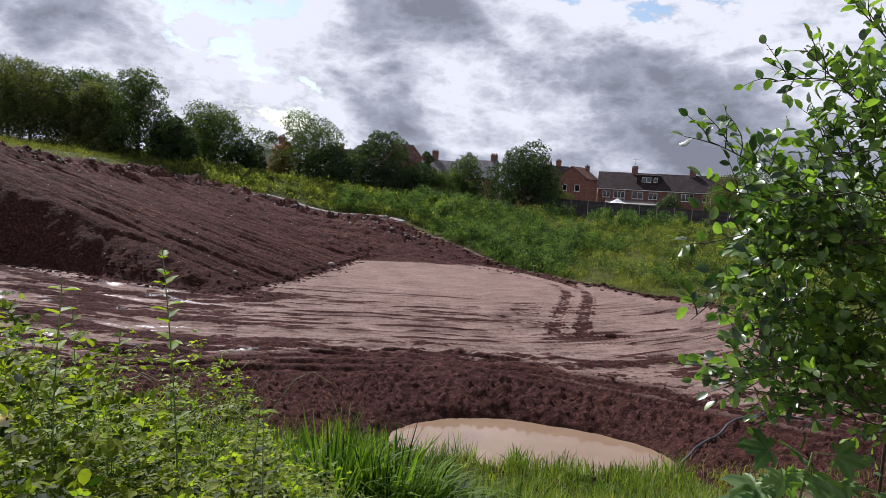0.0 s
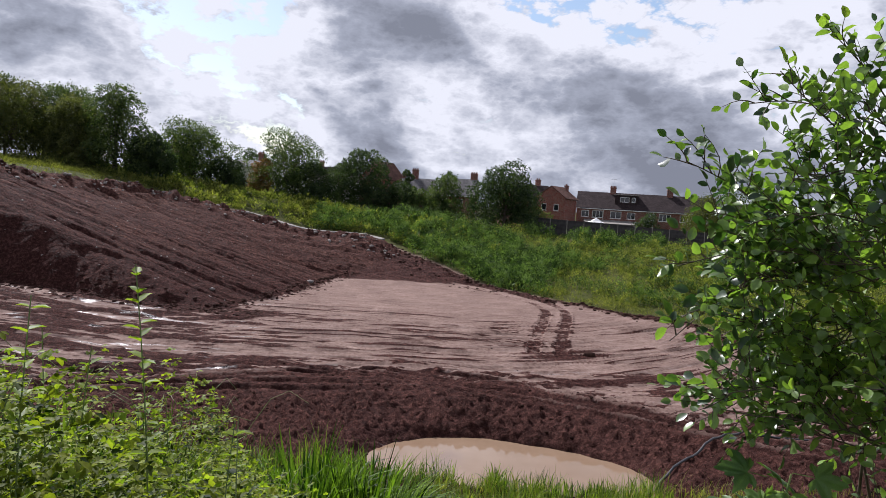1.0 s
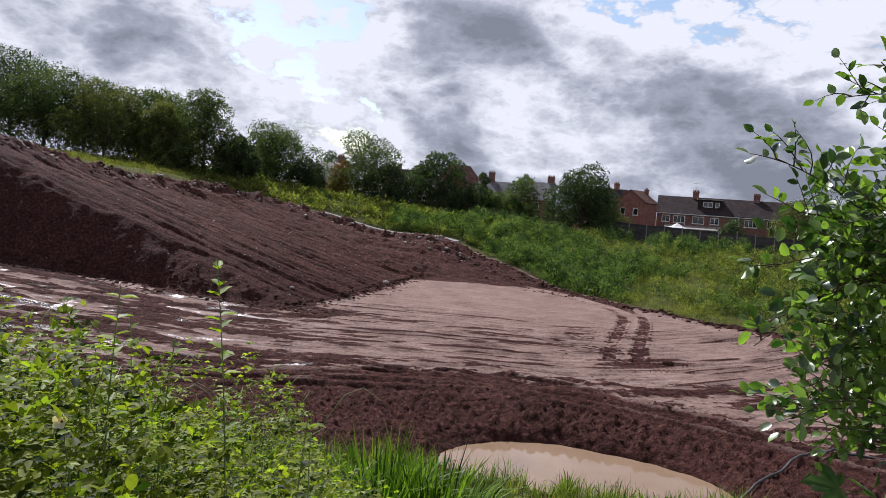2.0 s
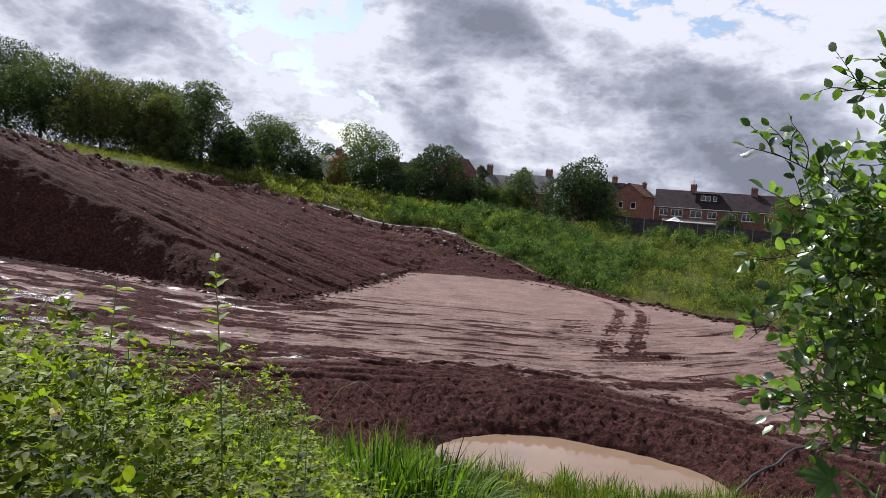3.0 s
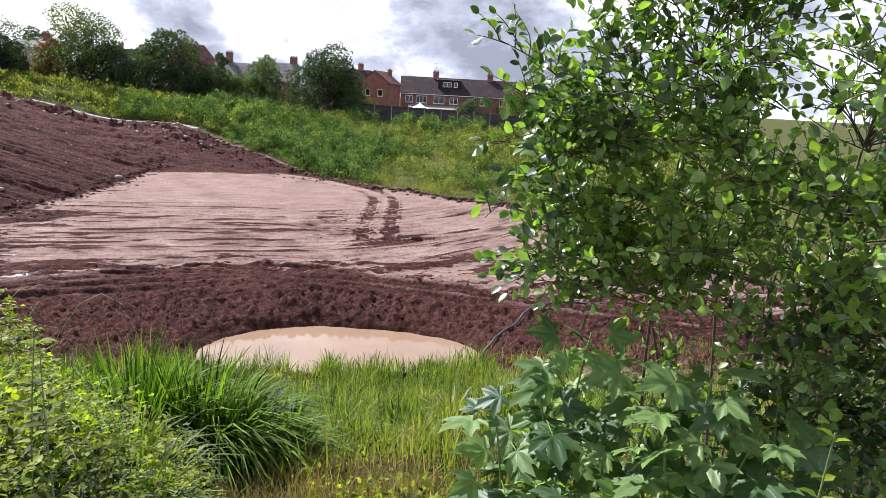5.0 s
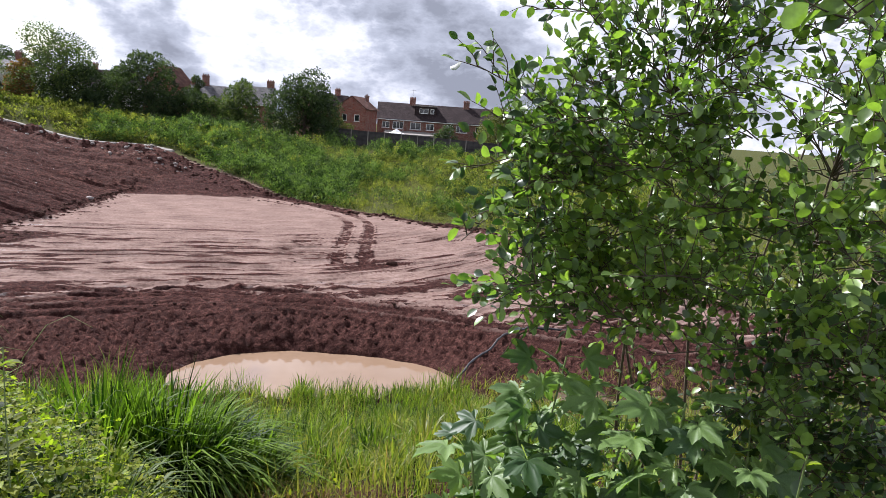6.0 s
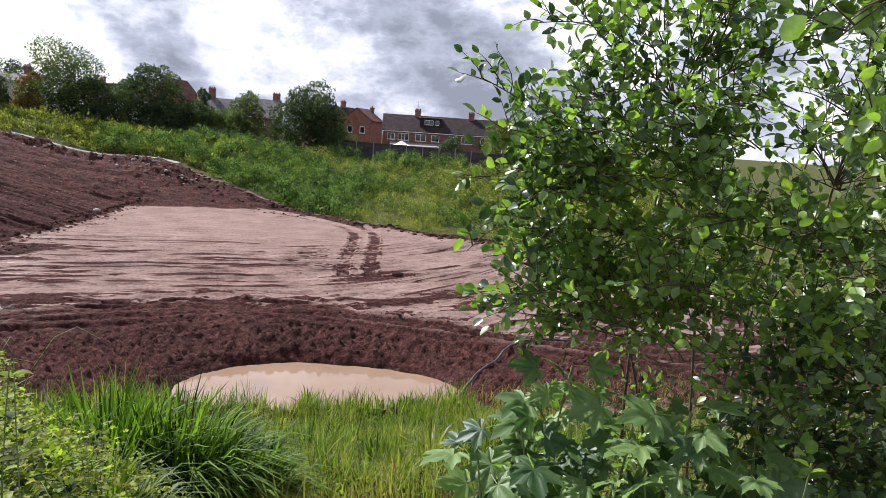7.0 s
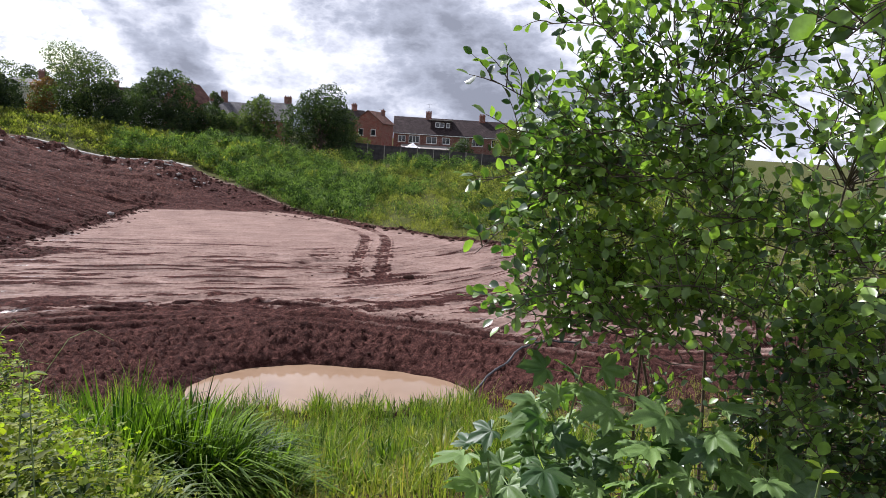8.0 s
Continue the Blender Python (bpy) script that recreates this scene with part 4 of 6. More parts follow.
# brick terrace with a loft dormer
TW = 25.0
terrace = house("long red-brown brick terrace with brown tiled roof and white windows", 42.0, 134.6, 3.4, -14, TW, 8.0, 5.3, 8.2, M_BRICK_DARK, M_ROOF,
                front=[(0.9, 3.55, 2.3, 4.75, 2), (2.9, 3.5, 4.9, 4.8, 3), (6.2, 3.5, 8.2, 4.8, 2), (9.2, 3.55, 10.7, 4.75, 2), (12.6, 3.5, 14.2, 4.8, 2), (14.9, 3.5, 17.0, 4.8, 3),
                       (18.6, 3.5, 20.6, 4.8, 3), (21.6, 3.5, 23.4, 4.8, 2), (1.0, 0.8, 3.0, 2.1, 2), (6.2, 0.8, 8.4, 2.1, 3), (13.0, 0.8, 15.0, 2.1, 2), (19.0, 0.8, 21.0, 2.1, 2)],
                chimneys=[(-6.0, -0.2, 7.6, 9.4, 1.1, 0.7, 4), (4.4, -0.2, 7.6, 9.4, 1.1, 0.7, 4)], name="terraced_house")


def dormer(parent):
    bm = bmesh.new()
    x0, x1, y0, y1, z0, z1 = -5.6, -1.5, -3.0, -0.3, 6.05, 7.9
    holes = [(0.9, 0.55, 2.6, 1.5), (3.0, 0.55, 3.7, 1.5)]
    wall_panel(bm, x1 - x0, z1 - z0, 0.16, holes)
    bmesh.ops.translate(bm, vec=(x0, y0, z0), verts=bm.verts)
    box(bm, x0, y0 + 0.16, z0, x0 + 0.14, y1, z1)
    box(bm, x1 - 0.14, y0 + 0.16, z0, x1, y1, z1)
    dm = part("dormer", bm, M_ROOF, parent, "tile-hung loft dormer")
    b = bmesh.new()
    box(b, x0 - 0.15, y0 - 0.2, z1 + 0.003, x1 + 0.15, y1, z1 + 0.16, 0.02)
    part("dormer_roof", b, M_CONCRETE, dm, "pale flat felt roof")
    for o, sp in zip(holes, (2, 1)):
        g = bmesh.new()
        for q in ((o[0], o[1], o[0] + 0.1, o[3]), (o[2] - 0.1, o[1], o[2], o[3]), (o[0], o[1], o[2], o[1] + 0.1), (o[0], o[3] - 0.1, o[2], o[3])):
            box(g, x0 + q[0], y0 + 0.03, z0 + q[1], x0 + q[2], y0 + 0.1, z0 + q[3])
        for k in range(1, sp):
            xm = x0 + o[0] + (o[2] - o[0]) * k / sp
            box(g, xm - 0.05, y0 + 0.034, z0 + o[1], xm + 0.05, y0 + 0.096, z0 + o[3])
        part("window_frame", g, M_WHITE, dm, "white window frame")
        g = bmesh.new()
        box(g, x0 + o[0] + 0.1, y0 + 0.06, z0 + o[1] + 0.1, x0 + o[2] - 0.1, y0 + 0.07, z0 + o[3] - 0.1)
        part("pane", g, M_GLASS, dm, "dark window glass")


dormer(terrace)
aerial(terrace, -6.0, -0.2, 9.7)
for px in (-7.6, 1.4, 7.5):
    pv, pf = tube_arrays([(px, -4.08, 0.2), (px, -4.08, 5.1)], [0.05, 0.05], 8)
    part("downpipe", mesh_np("downpipe", pv, pf, M_WHITE), None, terrace, "white plastic downpipe")
bm = bmesh.new()
slab(bm, [(-11.0, -7.2, 2.45), (-1.0, -7.2, 2.45), (-1.0, -3.9, 3.05), (-11.0, -3.9, 3.05)], 0.12)
part("lean_to_roof", bm, M_CONCRETE, terrace, "pale lean-to roof")
bm = bmesh.new()
box(bm, -10.8, -7.0, 0, -1.2, -4.02, 2.4)
part("lean_to", bm, M_BRICK_DARK, terrace)

gabled = house("red brick gabled house with two white upper windows", 24.6, 131.4, 3.9, -30, 5.4, 6.6, 6.1, 8.1, M_BRICK, M_ROOF_RED,
               front=[(1.0, 3.8, 1.95, 5.0, 1), (3.35, 3.8, 4.3, 5.0, 1), (1.0, 0.9, 2.6, 2.2, 2)], along="y", chimneys=[(0.9, 2.4, 7.2, 8.6, 0.7, 0.5, 1)])
aerial(gabled, 1.6, -0.5, 7.4)
house("brown-roofed brick house behind the gabled one", 19.6, 136.5, 4.0, 20, 9, 7, 5.4, 8.2, M_BRICK_DARK, M_ROOF, front=[(5.6, 3.4, 7.0, 4.6, 2)], chimneys=[(2.4, 0, 7.6, 9.4, 0.9, 0.6, 2)])
slated = house("brick house with grey slate roof behind the sycamore", 6.2, 125.5, 4.4, -8, 6.4, 7.0, 5.0, 7.7, M_BRICK_DARK, M_SLATE,
               front=[(3.3, 3.1, 4.2, 4.3, 2), (0.8, 3.1, 1.7, 4.3, 2), (3.3, 0.8, 4.6, 2.0, 2)], chimneys=[(2.5, 0.2, 7.0, 8.9, 1.2, 0.7, 3)])
house("brick house with dark slate roof and tall chimneys", -3.2, 128, 4.4, 6, 10, 7, 5.0, 7.4, M_BRICK_DARK, M_SLATE, front=[(2, 3.1, 3, 4.3, 2)],
      chimneys=[(-0.4, 0, 7.0, 8.4, 0.7, 0.6, 2), (1.6, 0, 7.0, 9.1, 1.1, 0.7, 3)])
house("orange-red brick house with a gabled front", -7.2, 126.5, 5.4, -24, 5.2, 7, 6.0, 8.9, M_BRICK, M_ROOF_RED, front=[(2.0, 3.8, 3.1, 5.1, 2)], along="y")
lowh = house("brown-roofed house among the garden trees", -15.8, 126.5, 5.6, 10, 8.4, 7, 4.9, 7.2, M_RENDER_WALL, M_ROOF, front=[(2, 3.0, 3.2, 4.2, 2)], chimneys=[(-2.2, 0, 6.8, 8.2, 0.8, 0.6, 2)])
aerial(lowh, -2.9, 0, 7.2)
house("pale rendered house with a chimney among trees", -27.6, 119.0, 7.2, -4, 6.4, 7, 4.6, 5.6, M_RENDER_WALL, M_SLATE, front=[(4.2, 2.7, 5.2, 3.8, 2)], along="x", chimneys=[(0.6, 0.5, 5.2, 7.0, 0.9, 0.7, 3)])
house("tan brick house half hidden behind the wood", -42.0, 119, 7.6, 12, 8, 7, 4.8, 7.2, M_RENDER_WALL, M_ROOF_RED, front=[(3, 2.8, 4.2, 4.0, 2)], chimneys=[(1.2, 0, 6.6, 8.4, 0.9, 0.6, 2)])
house("red-brown brick house with low roof beyond the terrace", 67.0, 140, 2.8, -18, 14, 8, 5.2, 8.2, M_BRICK, M_ROOF, front=[(2, 3.4, 3.6, 4.6, 2), (6, 3.4, 7.6, 4.6, 2), (10, 3.4, 11.6, 4.6, 2)])

# white garden canopy behind the fence
canopy = tagged(new("garden_canopy"), "small white peaked garden canopy behind the fence", "canopy")
canopy.location = (29.6, 121.0, float(height(29.6, 121.0)[0]))
bm = bmesh.new()
ring = [bm.verts.new((sx * 1.8, sy * 1.8, 2.15)) for sx, sy in ((-1, -1), (1, -1), (1, 1), (-1, 1))]
mid = [bm.verts.new((sx * 0.8, sy * 0.8, 2.62)) for sx, sy in ((-1, -1), (1, -1), (1, 1), (-1, 1))]
tip = bm.verts.new((0, 0, 3.25))
low = [bm.verts.new((sx * 1.8, sy * 1.8, 1.92)) for sx, sy in ((-1, -1), (1, -1), (1, 1), (-1, 1))]
for i in range(4):
    j = (i + 1) % 4
    bm.faces.new((ring[i], ring[j], mid[j], mid[i]))
    bm.faces.new((mid[i], mid[j], tip))
    bm.faces.new((low[i], low[j], ring[j], ring[i]))
cloth = part("cloth", bm, M_CANVAS, canopy)
cloth.modifiers.new("thick", "SOLIDIFY").thickness = 0.02
for sx in (-1, 1):
    for sy in (-1, 1):
        b = bmesh.new()
        box(b, sx * 1.7 - 0.03, sy * 1.7 - 0.03, -0.1, sx * 1.7 + 0.03, sy * 1.7 + 0.03, 2.1)
        part("leg", b, M_METAL, canopy, "thin metal leg")

# ================= fence along the gardens =================


def build_fence(label, pts, bay, high):
    f = tagged(new("fence"), label, "fence")
    P = np.array(pts, float)
    run = np.concatenate([[0], np.cumsum(np.linalg.norm(np.diff(P, axis=0), axis=1))])
    n = int(run[-1] / bay)
    post = bmesh.new()
    box(post, -0.06, -0.06, -0.4, 0.06, 0.06, high + 0.10, 0.012)
    pm = bpy.data.meshes.new("post")
    post.to_mesh(pm)
    post.free()
    pm.materials.append(M_POST)
    S = [(float(np.interp(k * bay, run, P[:, 0])), float(np.interp(k * bay, run, P[:, 1]))) for k in range(n + 1)]
    Z = [float(plain_height(np.array([a]), np.array([b]))[0][0]) + 0.12 for a, b in S]
    boards = int(round(high / 0.3))
    for k in range(n + 1):
        ob = under(new("post", pm), f, "concrete post" if k == 0 else "")
        ob.matrix_basis = pose(S[k][0], S[k][1], Z[k])
        if k == n:
            break
        (ax, ay), (bx, by) = S[k], S[k + 1]
        zc, zd = Z[k], Z[k + 1]
        L, ang = math.hypot(bx - ax, by - ay), math.atan2(by - ay, bx - ax)
        for q in range(boards):
            b = bmesh.new()
            z0 = q * 0.3
            box(b, 0.07, -0.015, z0 - 0.02, L - 0.07, 0.015 + 0.008 * (q % 2), z0 + 0.285)
            for v in b.verts:
                v.co.z += (zd - zc) * v.co.x / L + rng.uniform(-0.006, 0.006)
            pb = part("board", b, M_FENCE, f)
            pb.matrix_basis = Matrix.Translation((ax, ay, zc)) @ Matrix.Rotation(ang, 4, "Z")
    return f


build_fence("long grey weathered timber fence with concrete posts on the bank", [(17.3, 110.6), (28, 109.8), (38.5, 108.4), (52, 106), (64, 103)], 2.6, 2.4)
build_fence("short pale boarded fence below the rendered house", [(-30.5, 108.5), (-22.0, 110.2)], 2.4, 1.8)

# narrow pale path along the top of the bank
kx = np.linspace(-21.5, -4.5, 26)
ky = np.interp(kx, [-22, -20, -6, -4], [87.0, 87.3, 85.2, 83.6])
for _ in range(6):
    ky[1:-1] = (ky[:-2] + 2 * ky[1:-1] + ky[2:]) / 4
kz = height(kx, ky)
for _ in range(8):
    kz[1:-1] = (kz[:-2] + 2 * kz[1:-1] + kz[2:]) / 4
kp = np.stack([kx, ky, kz + 0.10], 1)
items = []
for a, b in zip(kp[:-1], kp[1:]):
    bm = bmesh.new()
    L = float(np.linalg.norm(b - a))
    box(bm, 0.015, -0.55, -0.8, L - 0.015, 0.55, 0.10, 0.03)
    pm = bpy.data.meshes.new("slab")
    bm.to_mesh(pm)
    bm.free()
    pm.materials.append(M_CONCRETE)
    items.append((pm, Matrix.Translation(a) @ Vector(b - a).to_track_quat("X", "Z").to_matrix().to_4x4()))
path = tagged(new("pavement"), "narrow pale concrete path along the top of the earth bank", "path", kind="structure")
for pm, m in items:
    under(new("slab", pm), path).matrix_basis = m

# ================= loose stones and clods =================


def rock_template(seed, rough=0.28):
    bm = bmesh.new()
    bmesh.ops.create_icosphere(bm, subdivisions=1, radius=1.0)
    r = np.random.default_rng(seed)
    V = np.array([v.co for v in bm.verts]) * (1 + r.uniform(-rough, rough, (len(bm.verts), 1)))
    V *= np.array([1, 0.8, 0.6])
    F = np.array([[v.index for v in f.verts] for f in bm.faces])
    bm.free()
    return V, F


ROCKS = [rock_template(k) for k in range(6)]


def rocks_at(name, label, x, y, size, mat, category, sink=0.25):
    z = height(x, y)
    items = []
    k = rng.integers(0, 6, len(x))
    for q in range(6):
        m = k == q
        if m.any():
            pos = np.stack([x[m], y[m], z[m] - 0.04 + size[m] * (0.6 - sink * 2) * 0.6], 1)
            items.append(scatter(*ROCKS[q], pos, rand_dir(m.sum()) * np.array([1, 1, 0.2]), np.array([0, 0, 1.0]) + rand_dir(m.sum()) * 0.3, size[m]))
    V, F = join_arrays(items)
    tagged(new(name, mesh_np(name, V, F, mat)), label, category, kind="stuff")


def along_edge(n, k0, k1, inset, spread):
    u = rng.uniform(k0, k1, n)
    i = np.clip(u.astype(int), 0, len(EDGE) - 2)
    f = u - i
    p = EDGE[i] * (1 - f)[:, None] + EDGE[i + 1] * f[:, None]
    d = unit(EDGE[i + 1] - EDGE[i])
    nrm = np.stack([-d[:, 1], d[:, 0]], 1)
    p = p + nrm * (inset + rng.normal(size=n) * spread)[:, None]
    return p[:, 0], p[:, 1]


x, y = along_edge(520, 8.2, 14.5, 2.2, 1.3)
rocks_at("rubble", "pale broken stones scattered along the spoil ridge", x, y, rng.uniform(0.06, 0.22, 520) * rng.uniform(0.7, 1.6, 520), M_STONE, "rubble")
x, y = along_edge(620, 6.5, 14.5, 2.2, 1.0)
rocks_at("earth_clods", "dark earth clods along the spoil ridge", x, y, rng.uniform(0.06, 0.24, 620), M_EARTH, "clods", 0.3)
x, y = along_edge(600, 2.0, 8.5, 0.5, 0.5)
rocks_at("edge_clods", "dark earth clods along the meadow's edge", x, y, rng.uniform(0.06, 0.30, 600), M_EARTH, "clods", 0.3)
y = rng.uniform(46, 72, 700)
x = np.interp(y, [44, 47.5, 54, 69.6, 80], [-13, -12.3, -10.2, -7.0, -1.0]) + np.abs(rng.normal(size=700)) ** 1.5 * 0.45 - 1.3
rocks_at("toe_clods", "dark crumbs of earth at the foot of the tipped slope", x, y, rng.uniform(0.04, 0.18, 700), M_EARTH, "clods", 0.25)
x = rng.uniform(-34, -10, 700)
y = 46.4 + rng.normal(size=700) * 0.7 + 0.05 * np.clip(-12 - x, 0, 30)
rocks_at("front_clods", "dark earth clods below the steep front of the slope", x, y, rng.uniform(0.05, 0.20, 700), M_EARTH, "clods", 0.25)
x = rng.uniform(-14, 13, 900)
y = berm_line(x) - rng.uniform(-0.8, 7.5, 900)
m = (pond_field(x, y) > 1.03) & (near_bank(x, y) < 0.4)
x, y = x[m], y[m]
rocks_at("pond_clods", "rough dark clods of dug soil round the pond", x, y, rng.uniform(0.02, 0.08, len(x)) * rng.uniform(0.6, 1.4, len(x)), M_EARTH, "clods", 0.2)
x = rng.uniform(-10, 18, 170)
y = 30 + 14 * rng.uniform(0, 1, 170) ** 2
rocks_at("mud_crumbs", "small dark crumbs of soil on the pale clay", x, y, rng.uniform(0.02, 0.09, 170), M_EARTH, "clods", 0.2)
x = rng.uniform(-32, -12, 260)
y = rng.uniform(48, 76, 260)
rocks_at("slope_stones", "small pale stones in the tipped earth", x, y, rng.uniform(0.03, 0.10, 260), M_STONE, "stones", 0.2)

for label, bx, by, s in (("pale boulder at the foot of the tipped slope", -9.6, 63.5, 0.34), ("pale boulder on the dark slope", -14.6, 51.0, 0.22),
                         ("dark lump of earth on the pale clay", 9.6, 38.6, 0.34), ("dark lump of earth on the pale clay", 13.0, 33.0, 0.25)):
    V, F = rock_template(int(bx * 10) % 97 + 3, 0.2)
    ob = new("boulder", mesh_np("boulder", V * s, F, M_STONE if "pale" in label[:5] else M_EARTH))
    ob.location = (bx, by, float(height(bx, by)[0]) + s * 0.25)
    tagged(ob, label, "boulder")

# ================= the green bank beyond =================


def weeds(name, label, n, region, leaf, tall, per=11, wide=0.45, accept=None, tpl=T_CARD, slim=0.8):
    x = rng.uniform(region[0], region[1], n)
    y = rng.uniform(region[2], region[3], n)
    d, along = edge_distance(x, y)
    keep = (d > 0.35) & ~((d < 2.2) & (along > 8.4) & (along < 10.1))
    if accept is not None:
        keep &= accept(x, y, d, along)
    x, y = x[keep], y[keep]
    z = terrain(x, y)[0]
    k = len(x)
    tall = tall * np.where(y > 97, 0.45, 1.0)
    hs = tall * rng.uniform(0.6, 1.2, k) * (0.35 + 1.15 * vnoise(x * 0.6, y * 0.6, 5) ** 1.4 + 0.25 * vnoise(x * 0.15, y * 0.15, 6))
    base = np.repeat(np.stack([x, y, z], 1), per, 0)
    hh = np.repeat(hs, per)
    u = rng.uniform(0.0, 0.85, k * per)
    off = rng.normal(size=(k * per, 3)) * np.stack([hh * wide * 0.5, hh * wide * 0.5, hh * 0.0], 1)
    pos = base + off
    pos[:, 2] += hh * u
    al = rand_dir(k * per, 1.9)
    sz = hh * rng.uniform(0.16, 0.38, k * per)
    V, F = scatter(*tpl, pos, al, rand_dir(k * per, 0.3), np.stack([sz * slim, sz, sz], 1))
    tagged(new(name, mesh_np(name, V, F, leaf)), label, "weeds", kind="stuff")


def nettle_zone(x, y, d, a):
    return fbm(x * 0.12, y * 0.12, 201, 3) + 0.9 * np.exp(-(((x - 2) / 9) ** 2 + ((y - 88) / 9) ** 2)) - 0.25 * sstep(x, 8, 20)


weeds("meadow_weeds", "rough green meadow weeds on the bank", 8500, (-12, 46, 48, 113), L_WEED, 0.62, 18, accept=lambda x, y, d, a: nettle_zone(x, y, d, a) < 0.2, slim=0.34)
weeds("nettles", "dense dark green nettles and docks on the bank", 8000, (-14, 44, 52, 112), L_WEED_DARK, 0.9, 18, accept=lambda x, y, d, a: nettle_zone(x, y, d, a) > 0.12, slim=0.6)
weeds("pale_weeds", "yellow-green grasses low on the bank", 9500, (-4, 46, 44, 112), L_WEED_PALE, 0.6, 18, accept=lambda x, y, d, a: (fbm(x * 0.13, y * 0.13, 203, 3) > 0.05 + 0.02 * (d - 8)) | (rng.uniform(size=len(x)) < 0.12), slim=0.28)
weeds("upper_weeds", "yellowing weeds below the garden trees", 5500, (-48, 8, 84, 113), L_WEED_PALE, 0.9, 13, accept=lambda x, y, d, a: fbm(x * 0.2, y * 0.2, 205, 2) > -0.1, slim=0.5)
weeds("upper_green_weeds", "green weeds below the garden trees", 4500, (-48, 10, 84, 113), L_WEED, 1.0, 13)
weeds("wood_grass", "bright rough grass below the wood", 6000, (-75, -30, 60, 92), L_WEED_PALE, 0.5, 12, accept=lambda x, y, d, a: d < 22, slim=0.4)
weeds("right_weeds", "rough grass and weeds beyond the shrub", 6000, (20, 70, 12, 70), L_WEED, 0.7, 9)
weeds("fence_nettles", "dark nettles and brambles at the foot of the fence", 2200, (14, 66, 101, 108.5), L_TREE_DARK, 0.8, 14, slim=0.7)

def leaf_mounds(name, label, n, region, leaf, wide, tall, per, size, accept):
    """Rounded clumps of leafy weeds, each a dome of leaves that turn outwards."""
    x, y = rng.uniform(region[0], region[1], n), rng.uniform(region[2], region[3], n)
    d, along = edge_distance(x, y)
    keep = (d > 0.9) & ~((d < 3.0) & (along > 8.4)) & accept(x, y, d)
    x, y = x[keep], y[keep]
    k = len(x)
    z = terrain(x, y)[0]
    rad, hgt = rng.uniform(*wide, k), rng.uniform(*tall, k)
    idx = np.repeat(np.arange(k), per)
    dirs = rand_dir(k * per, 0.5)
    dirs[:, 2] = np.abs(dirs[:, 2])
    knob = 1 + 0.28 * np.sin(dirs[:, 0] * 6 + idx) * np.sin(dirs[:, 1] * 7 + idx * 1.3)
    ext = np.stack([rad[idx], rad[idx], hgt[idx]], 1) * (rng.uniform(0.55, 1.0, k * per) ** 0.4 * knob)[:, None]
    pos = np.stack([x, y, z], 1)[idx] + dirs * ext
    al = unit(dirs * 0.7 + rng.normal(size=(k * per, 3)) * 0.6 + np.array([0, 0, 0.25]))
    sz = rng.uniform(*size, k * per)
    V, F = scatter(*T_CARD, pos, al, unit(dirs + rng.normal(size=(k * per, 3)) * 0.6 + np.array([0, 0, 0.4])), np.stack([sz * 0.8, sz, sz], 1))
    tagged(new(name, mesh_np(name, V, F, leaf)), label, "weeds", kind="stuff")


leaf_mounds("knotweed", "dense dark green leafy knotweed clumps on the bank", 1500, (-16, 34, 60, 106), L_WEED_DARK, (0.6, 1.5), (0.9, 2.1), 220, (0.13, 0.27),
            lambda x, y, d: nettle_zone(x, y, d, 0) > 0.15)
leaf_mounds("meadow_clumps", "rounded green weed clumps on the bank", 850, (-2, 48, 50, 101), L_WEED, (0.5, 1.2), (0.7, 1.6), 190, (0.10, 0.21),
            lambda x, y, d: (nettle_zone(x, y, d, 0) < 0.25) & (d > 3.5) & (vnoise(x * 0.35, y * 0.35, 211) > 0.42) & ((x < 14) | (y < 96)))
leaf_mounds("dark_clumps", "dark nettle clumps among the meadow weeds", 480, (0, 48, 52, 101), L_WEED_DARK, (0.5, 1.2), (0.8, 1.7), 190, (0.10, 0.21),
            lambda x, y, d: (d > 4.5) & (vnoise(x * 0.3, y * 0.3, 213) > 0.5) & ((x < 14) | (y < 96)))
leaf_mounds("upper_clumps", "yellow-green weed clumps above the earth bank", 420, (-46, 0, 84, 112), L_WEED, (0.4, 0.9), (0.5, 1.1), 140, (0.10, 0.20),
            lambda x, y, d: vnoise(x * 0.3, y * 0.3, 215) > 0.4)

# ================= the near bank: grass, brambles, shrub, sapling =================


def ground_z(x, y):
    return terrain(np.asarray(x, float), np.asarray(y, float))[0]


def grass(name, label, n, region, leaf, long, wide, lean, accept=None, seed_heads=False):
    x = rng.uniform(region[0], region[1], n)
    y = rng.uniform(region[2], region[3], n)
    if accept is not None:
        m = accept(x, y)
        x, y = x[m], y[m]
    k = len(x)
    pos = np.stack([x, y, ground_z(x, y) - 0.03], 1)
    L = rng.uniform(long[0], long[1], k) * (0.35 + 1.0 * vnoise(x * 1.3, y * 1.3, 9) ** 1.2 + 0.35 * vnoise(x * 0.4, y * 0.4, 19))
    V, F = blades(pos, L, rng.uniform(wide[0], wide[1], k), rng.uniform(lean[0], lean[1], k))
    tagged(new(name, mesh_np(name, V, F, leaf)), label, "grass", kind="stuff")


def off_pond(x, y):
    return (pond_field(x, y) > 1.02) & (near_bank(x, y) > 0.12)


